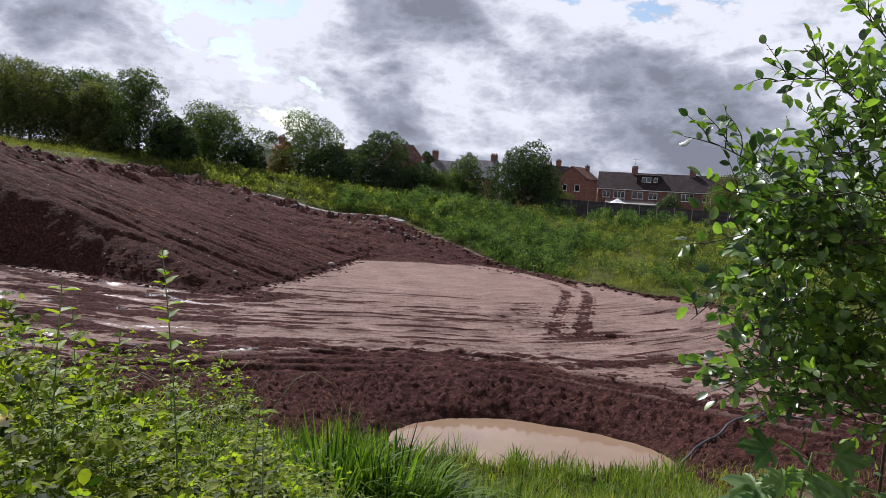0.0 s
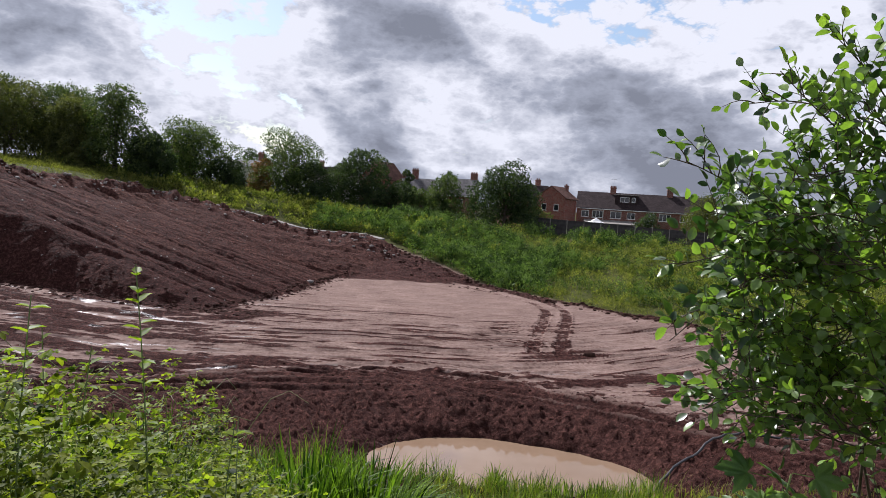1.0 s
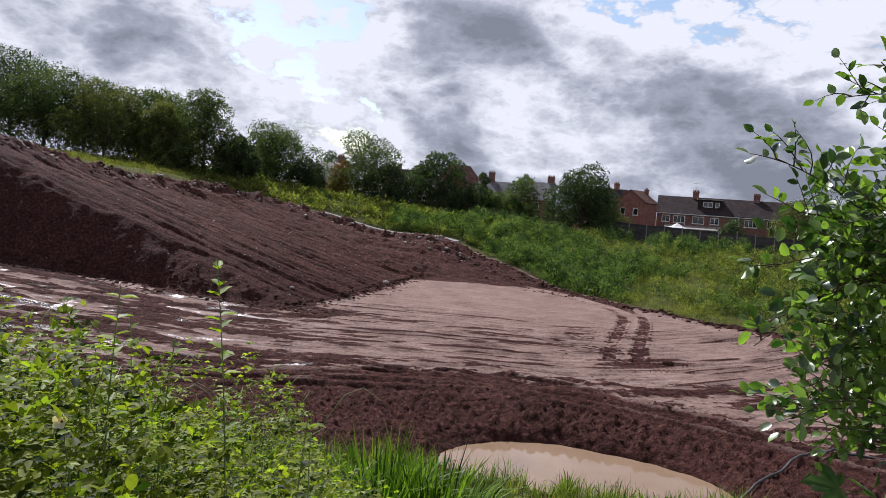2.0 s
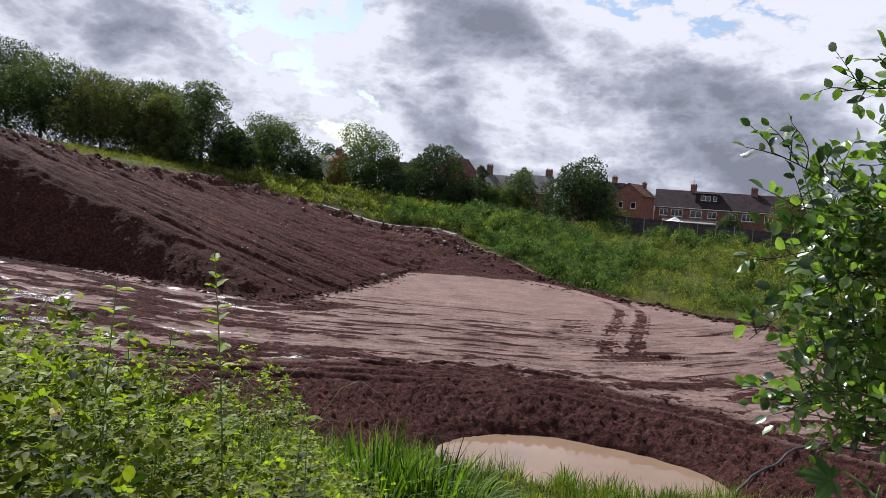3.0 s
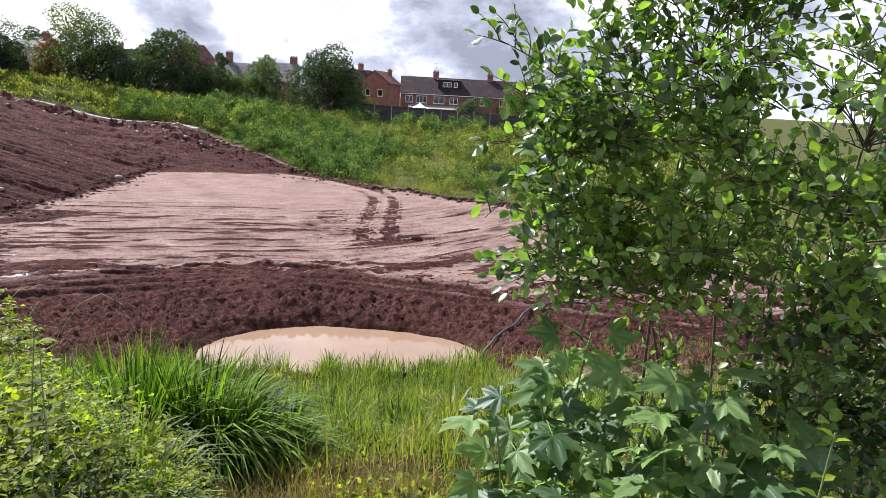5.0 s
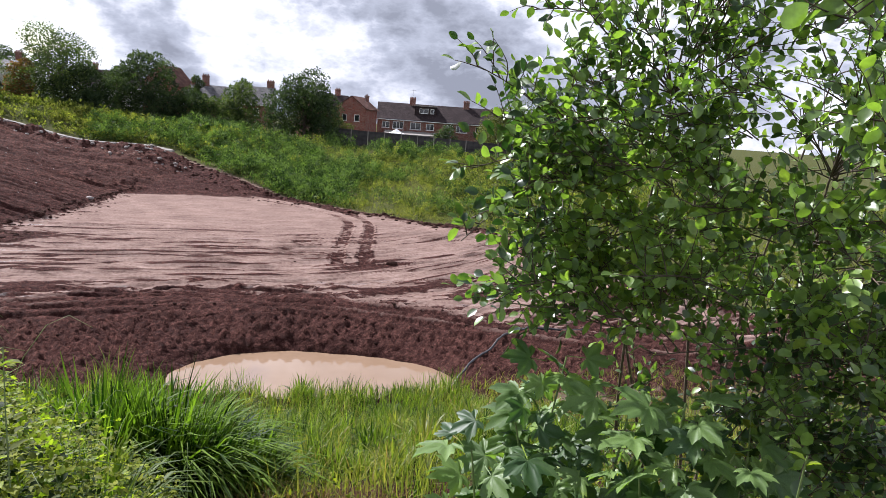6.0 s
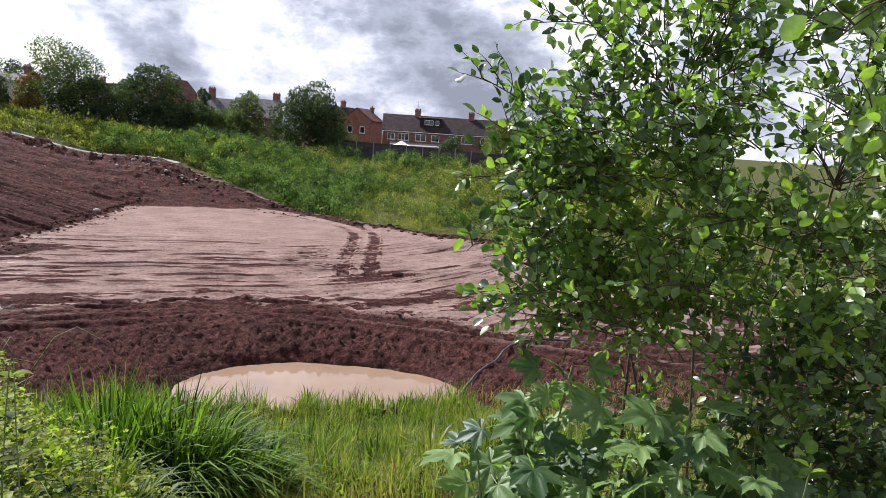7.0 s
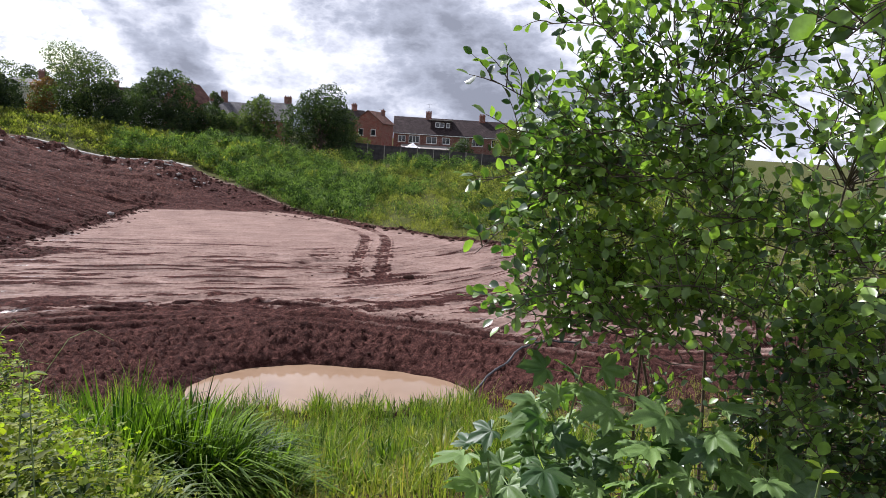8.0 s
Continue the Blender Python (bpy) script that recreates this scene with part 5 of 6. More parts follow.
grass("bank_grass", "fresh green grass on the bank above the pond", 17000, (-2.5, 7.0, 8.0, 19.5), L_GRASS, (0.3, 0.75), (0.012, 0.026), (0.1, 0.75), lambda x, y: off_pond(x, y) & ((y > 9.0 + 0.8 * fbm(x, y, 307, 2)) | (x < -0.4)) & (fbm(x * 1.1, y * 1.1, 309, 3) > -0.3))
grass("yellow_grass", "yellow-green grass on the bank above the pond", 15000, (0.2, 9.5, 5.8, 20.5), L_GRASS_DRY, (0.32, 0.75), (0.009, 0.018), (0.1, 0.8),
      lambda x, y: off_pond(x, y) & (fbm(x * 0.9, y * 0.9, 301, 3) > -0.12) & ((y > 7.6) | (rng.uniform(size=len(x)) < 0.25)))
grass("left_grass", "long green grass behind the brambles", 12000, (-13, -1.0, 6.5, 21), L_GRASS, (0.6, 1.1), (0.012, 0.026), (0.1, 0.8), off_pond)
grass("dry_grass", "short dry grass beside the pond", 9000, (5.5, 20, 11, 24), L_GRASS_DRY, (0.16, 0.40), (0.006, 0.012), (0.1, 0.8), lambda x, y: (pond_field(x, y) > 1.05) & (near_bank(x, y) > 0.06))
grass("right_grass", "rough grass below the shrub", 7000, (2.0, 14, 2.5, 13), L_GRASS, (0.25, 0.55), (0.007, 0.014), (0.1, 0.8))
grass("dead_stems", "dead brown stems on the bare patch of bank", 2600, (-0.8, 2.2, 4.8, 7.8), L_DEAD, (0.18, 0.45), (0.004, 0.008), (0.1, 0.9))
grass("thin_grass", "thin yellowing grass on the bare patch of bank", 2600, (-0.6, 4.5, 4.2, 8.6), L_GRASS_DRY, (0.15, 0.42), (0.005, 0.010), (0.1, 0.8), lambda x, y: fbm(x * 0.9, y * 0.9, 303, 3) > -0.1)


def tussock(label, x, y, n, radius, long, leaf):
    a = rng.uniform(0, 2 * np.pi, n)
    r = radius * np.sqrt(rng.uniform(0, 1, n))
    px, py = x + r * np.cos(a), y + r * np.sin(a)
    pos = np.stack([px, py, ground_z(px, py) - 0.05], 1)
    lean = np.clip(rng.normal(0.34, 0.28, n) + 0.34 * r / radius, 0.16, 1.2)
    top = tagged(new("grass_tussock"), label, "grass tussock", "tussocks on the bank")
    top.location = (x, y, float(ground_z(np.array([x]), np.array([y]))[0]))
    long_ = rng.uniform(long * 0.5, long, n) * (1.05 - 0.38 * (r / radius) ** 2)
    wide_ = rng.uniform(0.020, 0.050, n)
    turn_ = a + rng.normal(size=n) * 0.5
    for nm, m in (("heart", r < radius * 0.6), ("skirt", r >= radius * 0.6)):
        V, F = blades(pos[m], long_[m], wide_[m], lean[m], turn_[m], True)
        part(nm, mesh_np(nm, V - np.array(top.location[:]), F, leaf), None, top)["kind"] = "stuff"


tussock("large arching tussock of broad green grass on the bank", -0.45, 8.5, 2200, 0.66, 2.0, L_GRASS_DEEP)
tussock("large arching tussock of broad green grass on the bank", -1.15, 8.3, 1500, 0.58, 2.0, L_GRASS_DEEP)
tussock("arching tussock of broad green grass on the bank", -1.8, 8.8, 900, 0.6, 1.5, L_GRASS_DEEP)
tussock("arching tussock of broad green grass on the bank", 0.35, 8.4, 650, 0.42, 1.35, L_GRASS_DEEP)
tussock("tussock of green grass behind the brambles", -2.9, 8.4, 800, 0.6, 1.5, L_GRASS_DEEP)
tussock("upright tuft of green grass behind the brambles", -2.05, 5.7, 300, 0.25, 1.75, L_GRASS)
tussock("upright tuft of green grass behind the brambles", -2.6, 5.2, 520, 0.40, 1.55, L_GRASS)
tussock("upright tuft of green grass behind the brambles", -3.2, 5.3, 620, 0.50, 1.65, L_GRASS)
tussock("upright tuft of green grass behind the brambles", -4.0, 5.5, 620, 0.55, 1.65, L_GRASS)
tussock("upright tuft of green grass among the brambles", -1.5, 5.4, 380, 0.35, 1.35, L_GRASS)
tussock("upright tuft of green grass among the brambles", -0.95, 6.0, 380, 0.35, 1.35, L_GRASS)
for tx, ty, tl in ((-2.35, 4.9, 1.9), (-1.75, 4.9, 1.7), (-2.9, 4.9, 2.0), (-3.5, 5.0, 2.0), (-1.2, 4.7, 1.25), (-2.0, 3.7, 1.3), (-0.75, 5.2, 1.2)):
    tussock("upright tuft of long green grass among the brambles", tx, ty, 260, 0.28, tl, L_GRASS)
tussock("grey-green tuft at the water's edge", 5.05, 18.3, 200, 0.22, 0.95, L_GRASS)
tussock("small tuft at the water's edge", 3.6, 18.5, 110, 0.2, 0.8, L_GRASS_DRY)
tussock("small tuft at the water's edge", 2.3, 18.3, 110, 0.25, 0.85, L_GRASS)
tussock("small tuft of grass on the bank", 2.6, 11.0, 160, 0.3, 0.8, L_GRASS)
tussock("small tuft of grass on the bank", 1.6, 12.5, 160, 0.3, 0.8, L_GRASS)
tussock("small yellowing tuft of grass on the bank", 3.6, 13.0, 160, 0.3, 0.75, L_GRASS_DRY)

for _ in range(34):
    ty = rng.uniform(9.6, 17.5)
    tx = rng.uniform(-2.0, 2.2 + 0.25 * ty)
    if off_pond(np.array([tx]), np.array([ty]))[0]:
        dry = rng.uniform() < 0.4
        tussock("small yellowing tuft of grass on the bank" if dry else "small green tuft of grass on the bank", tx, ty, int(rng.uniform(60, 150)), rng.uniform(0.15, 0.35), rng.uniform(0.6, 1.0), L_GRASS_DRY if dry else L_GRASS)

# ---- brambles: a thicket of arching canes with leaves in threes ----


def thicket_height(x, y):
    """How high the brambles stand."""
    r = np.hypot(x, y)
    az = np.degrees(np.arctan2(x, y))
    k = np.interp(az, [-50, -32, -19, -10, -4, 4], [0.188, 0.208, 0.248, 0.300, 0.35, 0.42])
    lim = 8.0 - k * r - ground_z(x, y)
    h = np.minimum(lim, np.interp(az, [-40, -15, -8, -3, 4], [1.6, 1.45, 1.12, 0.8, 0.3]))
    return np.clip(h, 0.1, None) * (0.50 + 0.42 * vnoise(x * 1.7, y * 1.7, 12) + 0.34 * vnoise(x * 4.7, y * 4.7, 14))


def in_thicket(n, r0=2.2, r1=8.0, a0=-46, a1=-1):
    r = np.sqrt(rng.uniform(r0 ** 2, r1 ** 2, n))
    a = np.radians(rng.uniform(a0, a1, n))
    x, y = r * np.sin(a), r * np.cos(a)
    keep = rng.uniform(size=n) < np.clip((a1 + 1 - np.degrees(a)) / 14, 0.05, 1)
    return x[keep], y[keep]


def leaf_triples(pos, out, size):
    """Three leaflets at each place."""
    P, A, N, S = [], [], [], []
    n = len(pos)
    side = unit(np.cross(out, np.array([0, 0, 1.0])))
    up = np.cross(side, out)
    for k, (dirf, s) in enumerate(((0, 1.0), (1, 0.8), (-1, 0.8))):
        d = out + dirf * 1.1 * side if dirf else out
        P.append(pos + unit(d) * (size * 0.25)[:, None])
        A.append(unit(d) + rng.normal(size=(n, 3)) * 0.12)
        N.append(up + rng.normal(size=(n, 3)) * 0.25)
        S.append(size * s)
    return np.concatenate(P), np.concatenate(A), np.concatenate(N), np.concatenate(S)


def build_brambles():
    top = tagged(new("bramble_thicket"), "dense green bramble and rose thicket on the near bank", "brambles", kind="stuff")
    x, y = in_thicket(17000)
    h = thicket_height(x, y)
    u = rng.uniform(0.1, 1.0, len(x)) ** 0.75
    pos = np.stack([x, y, ground_z(x, y) + h * u], 1)
    out = rand_dir(len(x), 0.15)
    out[:, 2] *= 0.45
    P, A, N, S = leaf_triples(pos, unit(out), rng.uniform(0.030, 0.064, len(x)))
    V, F = scatter(*T_POINTED, P, A, N, np.stack([S * 0.95, S * 1.1, S], 1))
    part("foliage", mesh_np("foliage", V, F, L_BRAMBLE), None, top)["kind"] = "stuff"
    x, y = in_thicket(1900, 2.2, 3.9, -46, -2)
    pos = np.stack([x, y, ground_z(x, y) + thicket_height(x, y) * rng.uniform(0.55, 1.05, len(x))], 1)
    out = rand_dir(len(x), 0.1)
    out[:, 2] *= 0.5
    P, A, N, S = leaf_triples(pos, unit(out), rng.uniform(0.032, 0.058, len(x)))
    V, F = scatter(*T_LEAF, P, A, N, np.stack([S * 0.9, S * 1.1, S], 1))
    part("broad_foliage", mesh_np("broad_foliage", V, F, L_BRAMBLE), None, top)["kind"] = "stuff"
    # paler young leaves at the top
    x, y = in_thicket(2600, 2.2, 7.0, -46, -3)
    pos = np.stack([x, y, ground_z(x, y) + thicket_height(x, y) * rng.uniform(0.85, 1.08, len(x))], 1)
    out = rand_dir(len(x), 0.4)
    P, A, N, S = leaf_triples(pos, unit(out), rng.uniform(0.028, 0.055, len(x)))
    V, F = scatter(*T_POINTED, P, A, N, np.stack([S * 1.1, S, S], 1))
    part("young_foliage", mesh_np("young_foliage", V, F, L_SHOOT), None, top, "yellow-green young leaves")["kind"] = "stuff"
    canes = []
    x, y = in_thicket(260, 3.2, 7.5)
    for a, b, hh, z in zip(x, y, thicket_height(x, y), ground_z(x, y)):
        d = rng.normal(size=2) * 0.35
        t = np.linspace(0, 1, 7)[:, None]
        p = np.array([a, b, z]) + t * np.array([d[0], d[1], 0]) + np.array([0, 0, 1]) * (hh * np.sin(t * 1.9) * 0.98)
        canes.append(tube_arrays(p, np.linspace(0.004, 0.0015, 7), 4))
    part("cane", mesh_np("cane", *join_arrays(canes), M_STALK), None, top, "green thorny canes")["kind"] = "stuff"


build_brambles()


def low_plants(name, label, n, region, leaf, size, hgt, accept=None):
    x = rng.uniform(region[0], region[1], n)
    y = rng.uniform(region[2], region[3], n)
    if accept is not None:
        m = accept(x, y)
        x, y = x[m], y[m]
    pos = np.stack([x, y, ground_z(x, y) + rng.uniform(0.03, hgt, len(x))], 1)
    out = rand_dir(len(x), 0.2)
    V, F = scatter(*T_POINTED, pos, out, rand_dir(len(x), 1.6), rng.uniform(size[0], size[1], len(x)))
    tagged(new(name, mesh_np(name, V, F, leaf)), label, "weeds", kind="stuff")


low_plants("bank_weeds", "low leafy weeds among the grass", 5000, (-2.5, 5.5, 3.2, 11), L_BRAMBLE, (0.03, 0.085), 0.30, lambda x, y: fbm(x * 0.8, y * 0.8, 305, 3) > -0.05)
low_plants("under_shrub_weeds", "shaded leafy weeds below the shrub", 5000, (0.8, 6.0, 1.6, 6.0), L_BRAMBLE, (0.03, 0.08), 0.45)


def leafy_shoot(label, base, tip, pairs, size, leaf, stalk, droop=0.25, start=0.35, stalk_r=0.006, name="shoot"):
    """An upright stem with leaves in opposite pairs, each leaf a part of its own."""
    top = tagged(new(name), label, "plant")
    top.location = base
    b = np.array(tip, float) - np.array(base, float)
    t = np.linspace(0, 1, 9)[:, None]
    bow = rng.normal(size=3) * 0.05 * np.array([1, 1, 0])
    P = t * b + np.sin(np.pi * t) * bow
    part("stem", mesh_np("stem", *tube_arrays(P, np.linspace(stalk_r, stalk_r * 0.35, 9), 6), stalk, True), None, top)
    me = mesh_np("leaf", T_POINTED[0] * np.array([1.05, 1, 1.5]), T_POINTED[1], leaf)
    for k in range(pairs):
        s = start + (1 - start) * (k + 0.5) / pairs
        p = np.array([np.interp(s, t[:, 0], P[:, c]) for c in range(3)])
        a = k * 1.57 + rng.uniform(-0.8, 0.8)
        for side in (0, math.pi):
            p = p + b * rng.uniform(-0.012, 0.012)
            d = np.array([math.cos(a + side), math.sin(a + side), 0.45 - droop * 2 * (1 - s) + rng.uniform(-0.3, 0.3)])
            L = size * (1.15 - 0.55 * s) * rng.uniform(0.8, 1.2)
            X = Vector(unit(np.cross(d, [0, 0, 1.0])))
            Yv = Vector(unit(d))
            Z = X.cross(Yv)
            m = Matrix((X, Yv, Z)).transposed().to_4x4()
            m.translation = Vector(p)
            ob = under(new("leaf", me), top)
            ob.matrix_basis = m @ Matrix.Diagonal((L, L, L, 1))
    return top


def gz(x, y):
    return float(ground_z(np.array([x]), np.array([y]))[0])


for tip, pr, sz in (((-1.16, 2.98, 7.67), 12, 0.10), ((-1.44, 2.72, 7.56), 9, 0.10), ((-1.36, 3.05, 7.30), 6, 0.085), ((-0.72, 2.95, 7.05), 7, 0.09), ((-1.75, 3.4, 7.30), 6, 0.085)):
    leafy_shoot("tall yellow-green leafy shoot rising out of the brambles", (tip[0] + 0.10, tip[1] - 0.1, gz(tip[0], tip[1])), tip, pr, sz, L_SHOOT, M_STALK, start=0.62)
leafy_shoot("pale-leaved stalk leaning out of the brambles", (-0.36, 2.45, gz(-0.36, 2.45)), (-0.72, 3.0, 7.04), 9, 0.11, L_BRAMBLE, M_STALK, start=0.3)
leafy_shoot("young yellow-green shoot below the shrub", (1.32, 1.22, gz(1.32, 1.22)), (1.24, 1.16, 7.34), 8, 0.075, L_SHOOT, M_STALK, start=0.65)
leafy_shoot("young green shoot below the shrub", (1.75, 1.75, gz(1.75, 1.75)), (1.60, 1.72, 7.20), 8, 0.085, L_BRAMBLE, M_STALK, start=0.5)

# dog rose flowers in the brambles
for fx, fy, fz in ((-1.36, 2.24, 7.17), (-1.72, 2.5, 7.02)):
    fl = tagged(new("rose_flower"), "pale pink wild rose flower in the brambles", "flower", "wild roses")
    fl.location = (fx, fy, fz)
    pet = mesh_np("petal", T_LEAF[0] * np.array([1.3, 1, 1.4]), T_LEAF[1], M_PETAL)
    for k in range(5):
        under(new("petal", pet), fl).matrix_basis = pose(0, 0, 0, 70, 0, 0) @ pose(0, 0, 0, 0, 0, 72 * k) @ pose(0, 0, 0, 35) @ Matrix.Scale(0.034, 4)
    bm = bmesh.new()
    bmesh.ops.create_icosphere(bm, subdivisions=1, radius=0.007)
    part("stamens", bm, L_DEAD, fl, "ochre stamens")
    st = tube_arrays(np.array([(0, 0, 0), (0.02, 0.02, -0.2), (0.04, 0.05, gz(fx, fy) - fz)]), [0.002, 0.003, 0.005], 5)
    part("stalk", mesh_np("stalk", *st, M_STALK), None, fl)

# ---- the leafy shrub beside the path ----


def build_shrub():
    top = tagged(new("shrub"), "tall glossy green shrub with small oval leaves beside the path", "shrub")
    bx, by = 2.25, 2.75
    bz = gz(bx, by)
    top.location = (bx, by, bz)
    base = np.array([bx, by, bz])
    global rng
    rng = np.random.default_rng(23)
    stems = []
    for e in ((1.85, 2.55, 8.45), (1.62, 2.35, 8.15), (2.35, 2.15, 8.4), (1.45, 2.5, 7.8), (2.6, 2.6, 8.3), (2.05, 2.0, 7.9)):
        p = bent(base, e, 12, 0.0, 0.03) - base
        stems.append(p)
        part("stem", mesh_np("stem", *tube_arrays(p, np.linspace(0.011, 0.0035, 12), 7), M_TWIG, True), None, top)
    tips = [(0.76, 2.20, 8.17), (0.95, 2.23, 8.36), (1.07, 2.29, 8.48), (1.24, 2.32, 8.62), (0.70, 2.05, 7.64), (0.79, 2.29, 7.84), (0.86, 2.10, 7.44),
            (1.40, 2.23, 8.70), (1.45, 1.87, 8.62), (1.37, 1.50, 8.45), (1.38, 1.20, 7.97), (1.53, 1.34, 7.67), (0.92, 2.04, 7.58), (0.86, 2.16, 7.70), (1.02, 2.18, 7.95), (1.13, 2.2, 8.15),
            (1.10, 2.10, 7.48), (1.62, 1.55, 7.45), (0.98, 2.25, 7.78), (0.88, 2.3, 8.02)]
    near_tips = [(1.00, 1.22, 8.37), (1.10, 1.12, 8.20), (1.16, 1.25, 8.42), (1.22, 1.05, 8.05)]
    tips = [(a + 0.04, b, c) for a, b, c in tips]
    boughs, leaves, dirs, sizes = [], [], [], []

    def grow(start, tip, dense=1.0, leaf=0.045, r=0.0036):
        n = 14
        p = bent(start, tip, n, 0.10, 0.05)
        boughs.append(tube_arrays(p, np.linspace(r, 0.0016, n), 5))
        L = np.linalg.norm(np.diff(p, axis=0), axis=1).sum()
        fw = unit(p[-1] - p[0])
        m = max(3, int(L / 0.055 * dense))
        for k in range(m):
            s = 0.22 + 0.78 * (k + rng.uniform(0, 1)) / m
            q = np.array([np.interp(s, np.linspace(0, 1, n), p[:, c]) for c in range(3)])
            d = unit(fw * 0.8 + rng.normal(size=3) * 0.62 + np.array([0, 0, 0.30]))
            tl = (0.09 + 0.22 * (1 - s)) * rng.uniform(0.6, 1.3)
            tw = bent(q, q + d * tl, 5, 0.04, 0.05)
            boughs.append(tube_arrays(tw, np.linspace(0.0024, 0.0009, 5), 4))
            c = max(3, int(tl / 0.024))
            for j in range(c):
                u = (j + 1) / c
                w = np.array([np.interp(u, np.linspace(0, 1, 5), tw[:, e]) for e in range(3)])
                side = unit(np.cross(d, rng.normal(size=3)))
                ld = unit(d * 0.55 + side * (0.9 if j < c - 1 else 0.1) + np.array([0, 0, -0.05]))
                leaves.append(w)
                dirs.append(ld)
                sizes.append(leaf * rng.uniform(0.55, 1.15))

    def from_stem(tip):
        best = None
        for p in stems:
            q = p + base
            k = int(np.argmin(np.linalg.norm(q - (np.array(tip) + np.array([0.35, 0.1, -0.12])), axis=1)))
            dist = np.linalg.norm(q[k] - np.array(tip))
            if best is None or dist < best[0]:
                best = (dist, q[max(k, 2)])
        return best[1]

    for tp in tips:
        grow(from_stem(tp) - base, np.array(tp) - base, 1.1, 0.050)
    for tp in near_tips:
        grow(np.array([1.95, 1.15, 8.55]) - base + rng.normal(size=3) * 0.08, np.array(tp) - base, 0.9, 0.064)
    for _ in range(105):
        d = rand_dir(1)[0]
        tp = np.array([1.93, 2.12, 7.86]) + d * rng.uniform(0.35, 1.12) * np.array([0.90, 0.70, 0.80])
        if tp[2] < 7.35 and tp[1] < 2.1:
            tp[2] = 7.3 + rng.uniform(0, 0.4)
        grow(from_stem(tp) - base, tp - base)
    for _ in range(16):
        tp = np.array([rng.uniform(1.5, 2.9), rng.uniform(1.6, 2.7), rng.uniform(8.1, 9.05)])
        grow(from_stem(tp) - base, tp - base)
    for _ in range(45):
        tp = np.array([rng.uniform(1.5, 2.4), rng.uniform(1.3, 2.0), rng.uniform(6.65, 7.4)])
        grow(from_stem(tp) - base, tp - base)
    for _ in range(20):
        tp = np.array([rng.uniform(1.45, 3.0), rng.uniform(1.8, 2.7), rng.uniform(6.5, 7.6)])
        grow(from_stem(tp) - base, tp - base)
    for centre, reach, count in (((1.07, 2.15, 7.47), 0.27, 15), ((1.11, 2.13, 7.83), 0.27, 12), ((1.32, 2.02, 8.10), 0.28, 8), ((1.32, 2.0, 7.45), 0.30, 14), ((1.5, 1.95, 7.75), 0.32, 10)):
        for _ in range(count):
            tp = np.array(centre) + rand_dir(1)[0] * reach * rng.uniform(0.3, 1.0) * np.array([1.0, 0.9, 0.8])
            grow(tp + np.array([rng.uniform(0.25, 0.5), rng.uniform(-0.05, 0.25), rng.uniform(-0.12, 0.04)]) - base, tp - base, 1.2, 0.045, 0.0028)
    part("branch", mesh_np("branch", *join_arrays(boughs), M_TWIG, True), None, top)["kind"] = "stuff"
    P, A, S = np.array(leaves), np.array(dirs), np.array(sizes)
    N = unit(rng.normal(size=P.shape) * 0.75 + np.array([-0.1, -0.1, 0.85]))
    # the leaves that hang out farthest are parts of their own
    far_out = np.argsort(P[:, 0] + 0.25 * rng.uniform(size=len(P)))
    single, rest = far_out[:280], far_out[280:]
    tv = T_LEAF[0] * np.array([0.92, 1, 1])
    V, F = scatter(tv, T_LEAF[1], P[rest], A[rest], N[rest], S[rest])
    part("foliage", mesh_np("foliage", V, F, L_SHRUB), None, top)["kind"] = "stuff"
    me = mesh_np("leaf", tv, T_LEAF[1], L_SHRUB)
    for k in single:
        Yv = Vector(A[k])
        X = Yv.cross(Vector(N[k])).normalized()
        m = Matrix((X, Yv, X.cross(Yv))).transposed().to_4x4()
        m.translation = Vector(P[k])
        under(new("leaf", me), top).matrix_basis = m @ Matrix.Scale(float(S[k]), 4)
    return len(P)


build_shrub()

# ---- maple sapling ----


def maple_leaf_mesh(seed):
    """Five pointed lobes with teeth, folded a little along each rib."""
    r = np.random.default_rng(seed)
    angs = [-105, -52, 0, 52, 105]
    lens = [0.42, 0.72, 0.86, 0.72, 0.42]
    ring = []
    for i, (a, L) in enumerate(zip(angs, lens)):
        for da, f, z in ((-21, 0.66, 0.012), (-16, 0.82, 0.012), (-10, 0.78, 0.008), (-6, 0.90, 0.0), (0, 1.06, -0.07), (6, 0.90, 0.0), (10, 0.78, 0.008), (16, 0.82, 0.012), (21, 0.66, 0.012)):
            ring.append((a + da, L * f * r.uniform(0.94, 1.06), z))
        if i < 4:
            ring.append(((a + angs[i + 1]) / 2, 0.46 if 0 < i < 3 else 0.36, 0.02))
    bm = bmesh.new()
    c = bm.verts.new((0, 0.02, -0.02))
    inner, outer = [], []
    for a, L, z in ring:
        q = radians(a)
        rib = 0.03 * math.cos(q * 5.0 * 1.36)
        inner.append(bm.verts.new((0.5 * L * math.sin(q), 0.5 * L * math.cos(q), 0.035 - rib)))
        outer.append(bm.verts.new((L * math.sin(q), L * math.cos(q), z - 0.04 * L * L + r.uniform(-0.01, 0.01))))
    for k in range(len(ring) - 1):
        bm.faces.new((c, inner[k + 1], inner[k]))
        bm.faces.new((inner[k], inner[k + 1], outer[k + 1], outer[k]))
    for f in bm.faces:
        f.smooth = True
    st = 0.55
    q = [bm.verts.new(p) for p in ((-0.012, 0, 0), (0.012, 0, 0), (0.012, -st, -0.12), (-0.012, -st, -0.12))]
    bm.faces.new(q)
    me = bpy.data.meshes.new("leaf")
    bm.to_mesh(me)
    bm.free()
    me.materials.append(L_MAPLE)
    return me


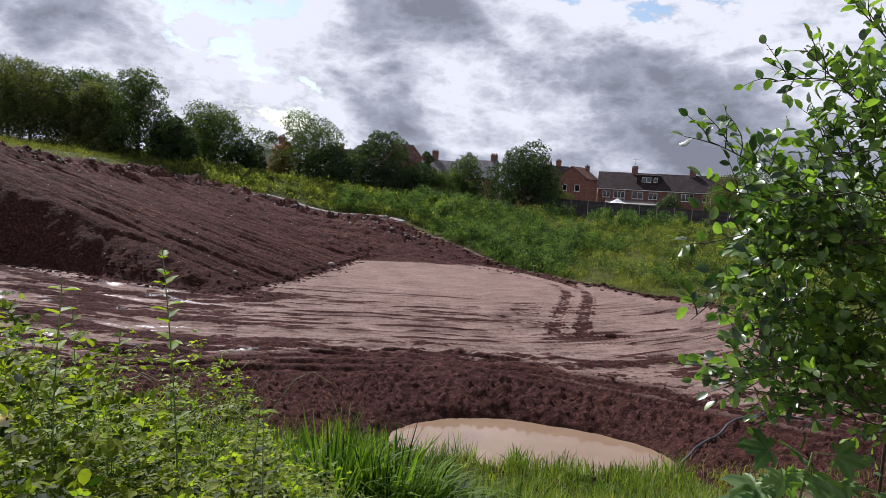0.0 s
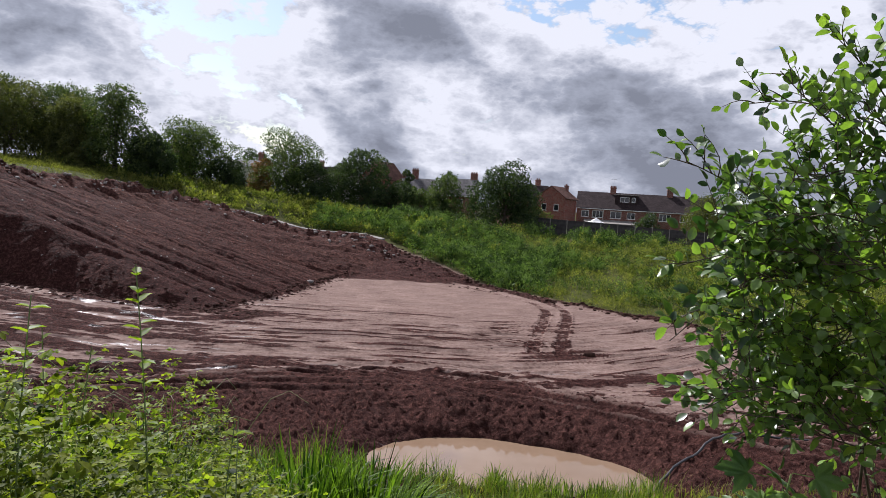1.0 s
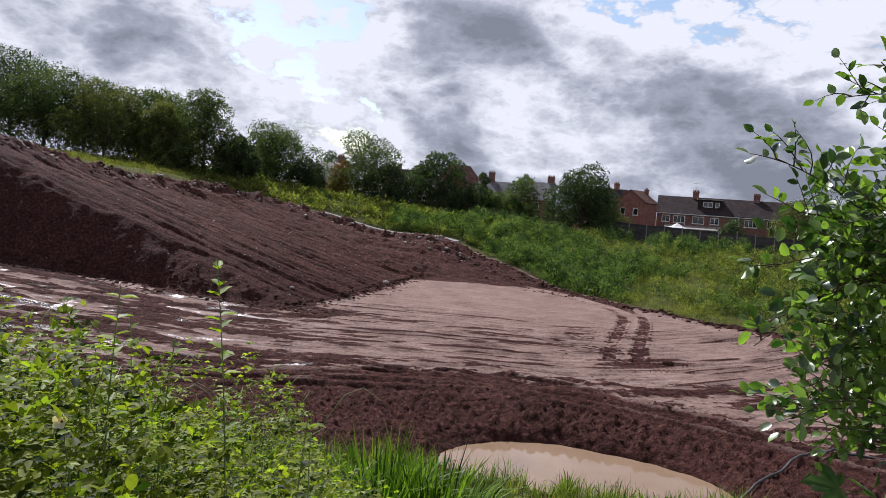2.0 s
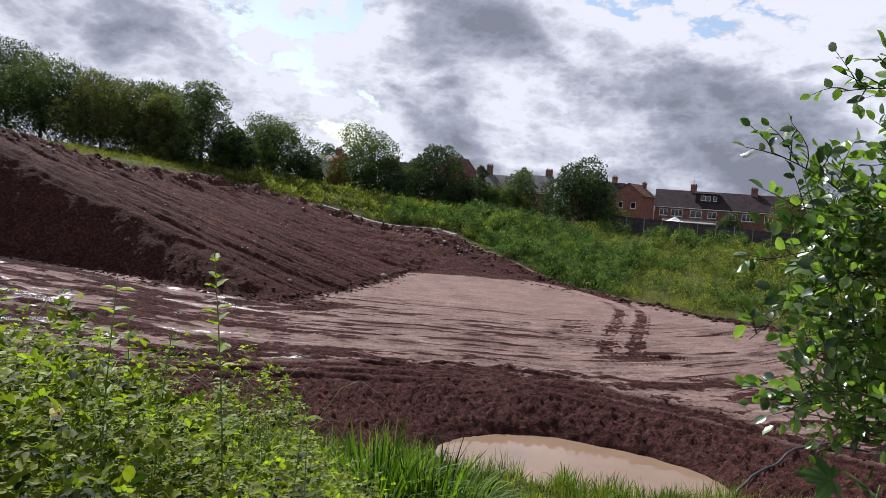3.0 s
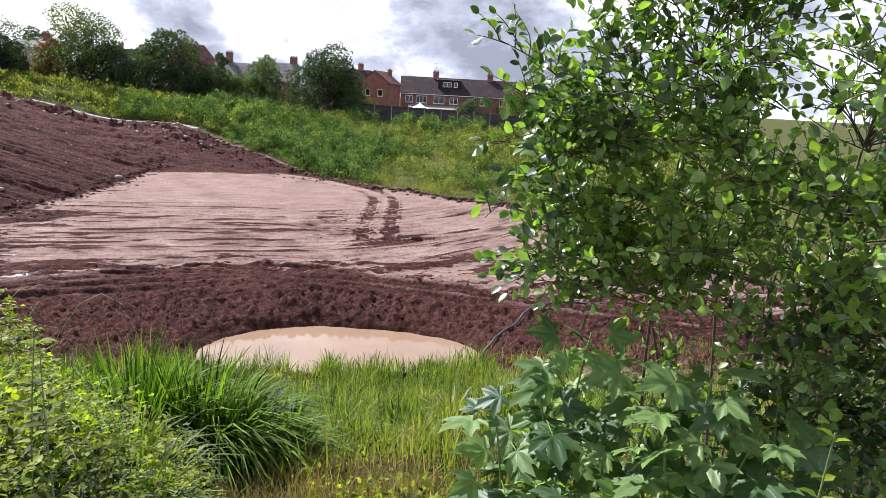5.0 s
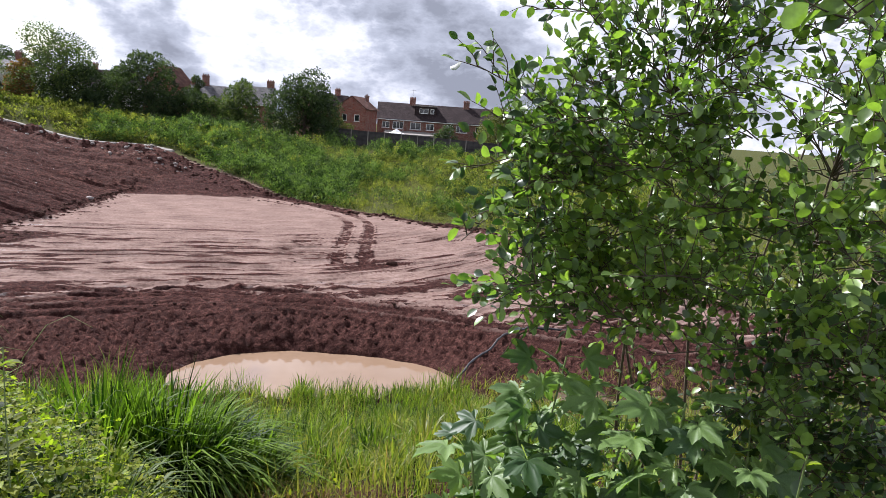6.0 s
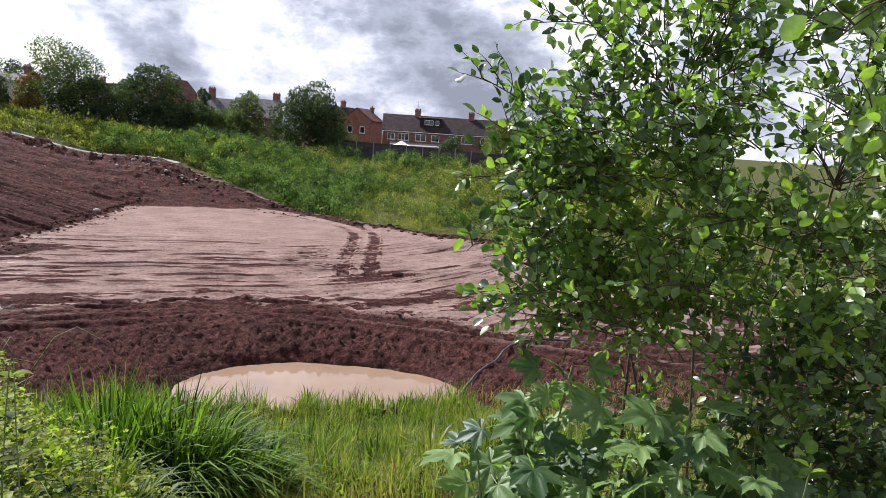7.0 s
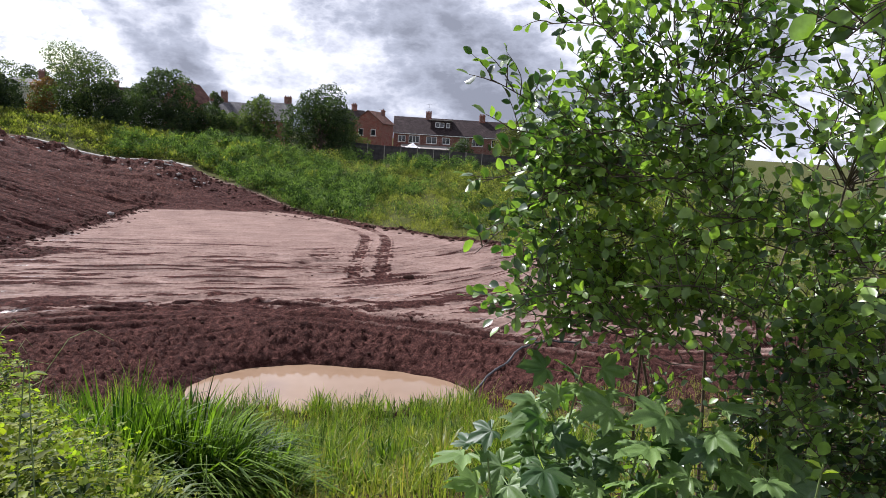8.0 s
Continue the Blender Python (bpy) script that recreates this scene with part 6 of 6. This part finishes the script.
def build_maple(label, base, stems, per, size):
    top = tagged(new("maple_sapling"), label, "sapling", "maple saplings")
    top.location = base
    B = np.array(base, float)
    meshes = [maple_leaf_mesh(k) for k in range(4)]
    for e in stems:
        p = bent((0, 0, -0.05), np.array(e) - B, 9, 0.02, 0.06)
        part("stem", mesh_np("stem", *tube_arrays(p, np.linspace(0.008, 0.003, 9), 6), M_STALK, True), None, top)
        for k in range(per):
            s = 0.70 + 0.30 * (k + 0.6) / per
            q = np.array([np.interp(s, np.linspace(0, 1, 9), p[:, c]) for c in range(3)])
            a = k * 1.571 + rng.uniform(-0.4, 0.4)
            for side in (0, math.pi):
                reach = rng.uniform(0.06, 0.20) * (1.2 - 0.5 * s)
                d = np.array([math.cos(a + side), math.sin(a + side), rng.uniform(0.0, 0.5)])
                pos = q + unit(d) * reach
                tipd = unit(d * np.array([1, 1, 0]) + np.array([0, -0.15, rng.uniform(-0.5, 0.15)]))
                nrm = unit(np.array([-0.10, -0.45, 1.0]) + rng.normal(size=3) * 0.42)
                X = unit(np.cross(tipd, nrm))
                m = Matrix((Vector(X), Vector(tipd), Vector(np.cross(X, tipd)))).transposed().to_4x4()
                m.translation = Vector(pos)
                L = size * rng.uniform(0.6, 1.1) * (1.1 - 0.25 * s)
                under(new("leaf", meshes[int(rng.integers(0, 4))]), top).matrix_basis = m @ Matrix.Scale(float(L), 4)
    return top


SAPLING = "young maple sapling with large pointed leaves below the shrub"
build_maple(SAPLING, (1.10, 2.0, gz(1.10, 2.0)), [(1.14, 2.06, 7.26), (0.94, 1.98, 7.08), (1.26, 1.84, 7.20), (0.80, 1.98, 7.00), (1.03, 2.10, 7.14)], 11, 0.158)
build_maple(SAPLING, (1.36, 1.68, gz(1.36, 1.68)), [(1.28, 1.62, 7.27), (1.38, 1.52, 7.16), (1.16, 1.62, 7.06), (1.52, 1.62, 7.10), (1.24, 1.48, 6.92)], 11, 0.158)
build_maple(SAPLING, (0.82, 1.70, gz(0.82, 1.70)), [(0.82, 1.78, 6.84), (0.95, 1.72, 6.90), (1.05, 1.66, 6.82), (0.74, 1.85, 6.72)], 11, 0.148)
build_maple(SAPLING, (1.12, 1.40, gz(1.12, 1.40)), [(1.05, 1.42, 6.88), (1.18, 1.36, 6.95), (1.30, 1.32, 6.98)], 11, 0.148)

# ---- black hose across the dug soil ----
hp = np.array([(7.2, 20.1), (7.6, 20.5), (8.3, 21.2), (9.2, 22.0), (10.0, 22.7), (10.8, 23.2), (11.6, 23.5), (12.6, 23.5), (13.8, 23.2)])
t = np.linspace(0, len(hp) - 1, 60)
hx, hy = np.interp(t, np.arange(len(hp)), hp[:, 0]), np.interp(t, np.arange(len(hp)), hp[:, 1])
for _ in range(4):
    hx[1:-1] = (hx[:-2] + 2 * hx[1:-1] + hx[2:]) / 4
    hy[1:-1] = (hy[:-2] + 2 * hy[1:-1] + hy[2:]) / 4
hz = ground_z(hx, hy)
for _ in range(12):
    hz = np.maximum(hz, np.concatenate([[hz[0]], (hz[:-2] + 2 * hz[1:-1] + hz[2:]) / 4, [hz[-1]]]))
hose = new("hose", mesh_np("hose", *tube_arrays(np.stack([hx, hy, hz + 0.07], 1), np.full(60, 0.040), 10), M_HOSE, True))
tagged(hose, "black rubber pump hose lying across the dug soil", "hose")
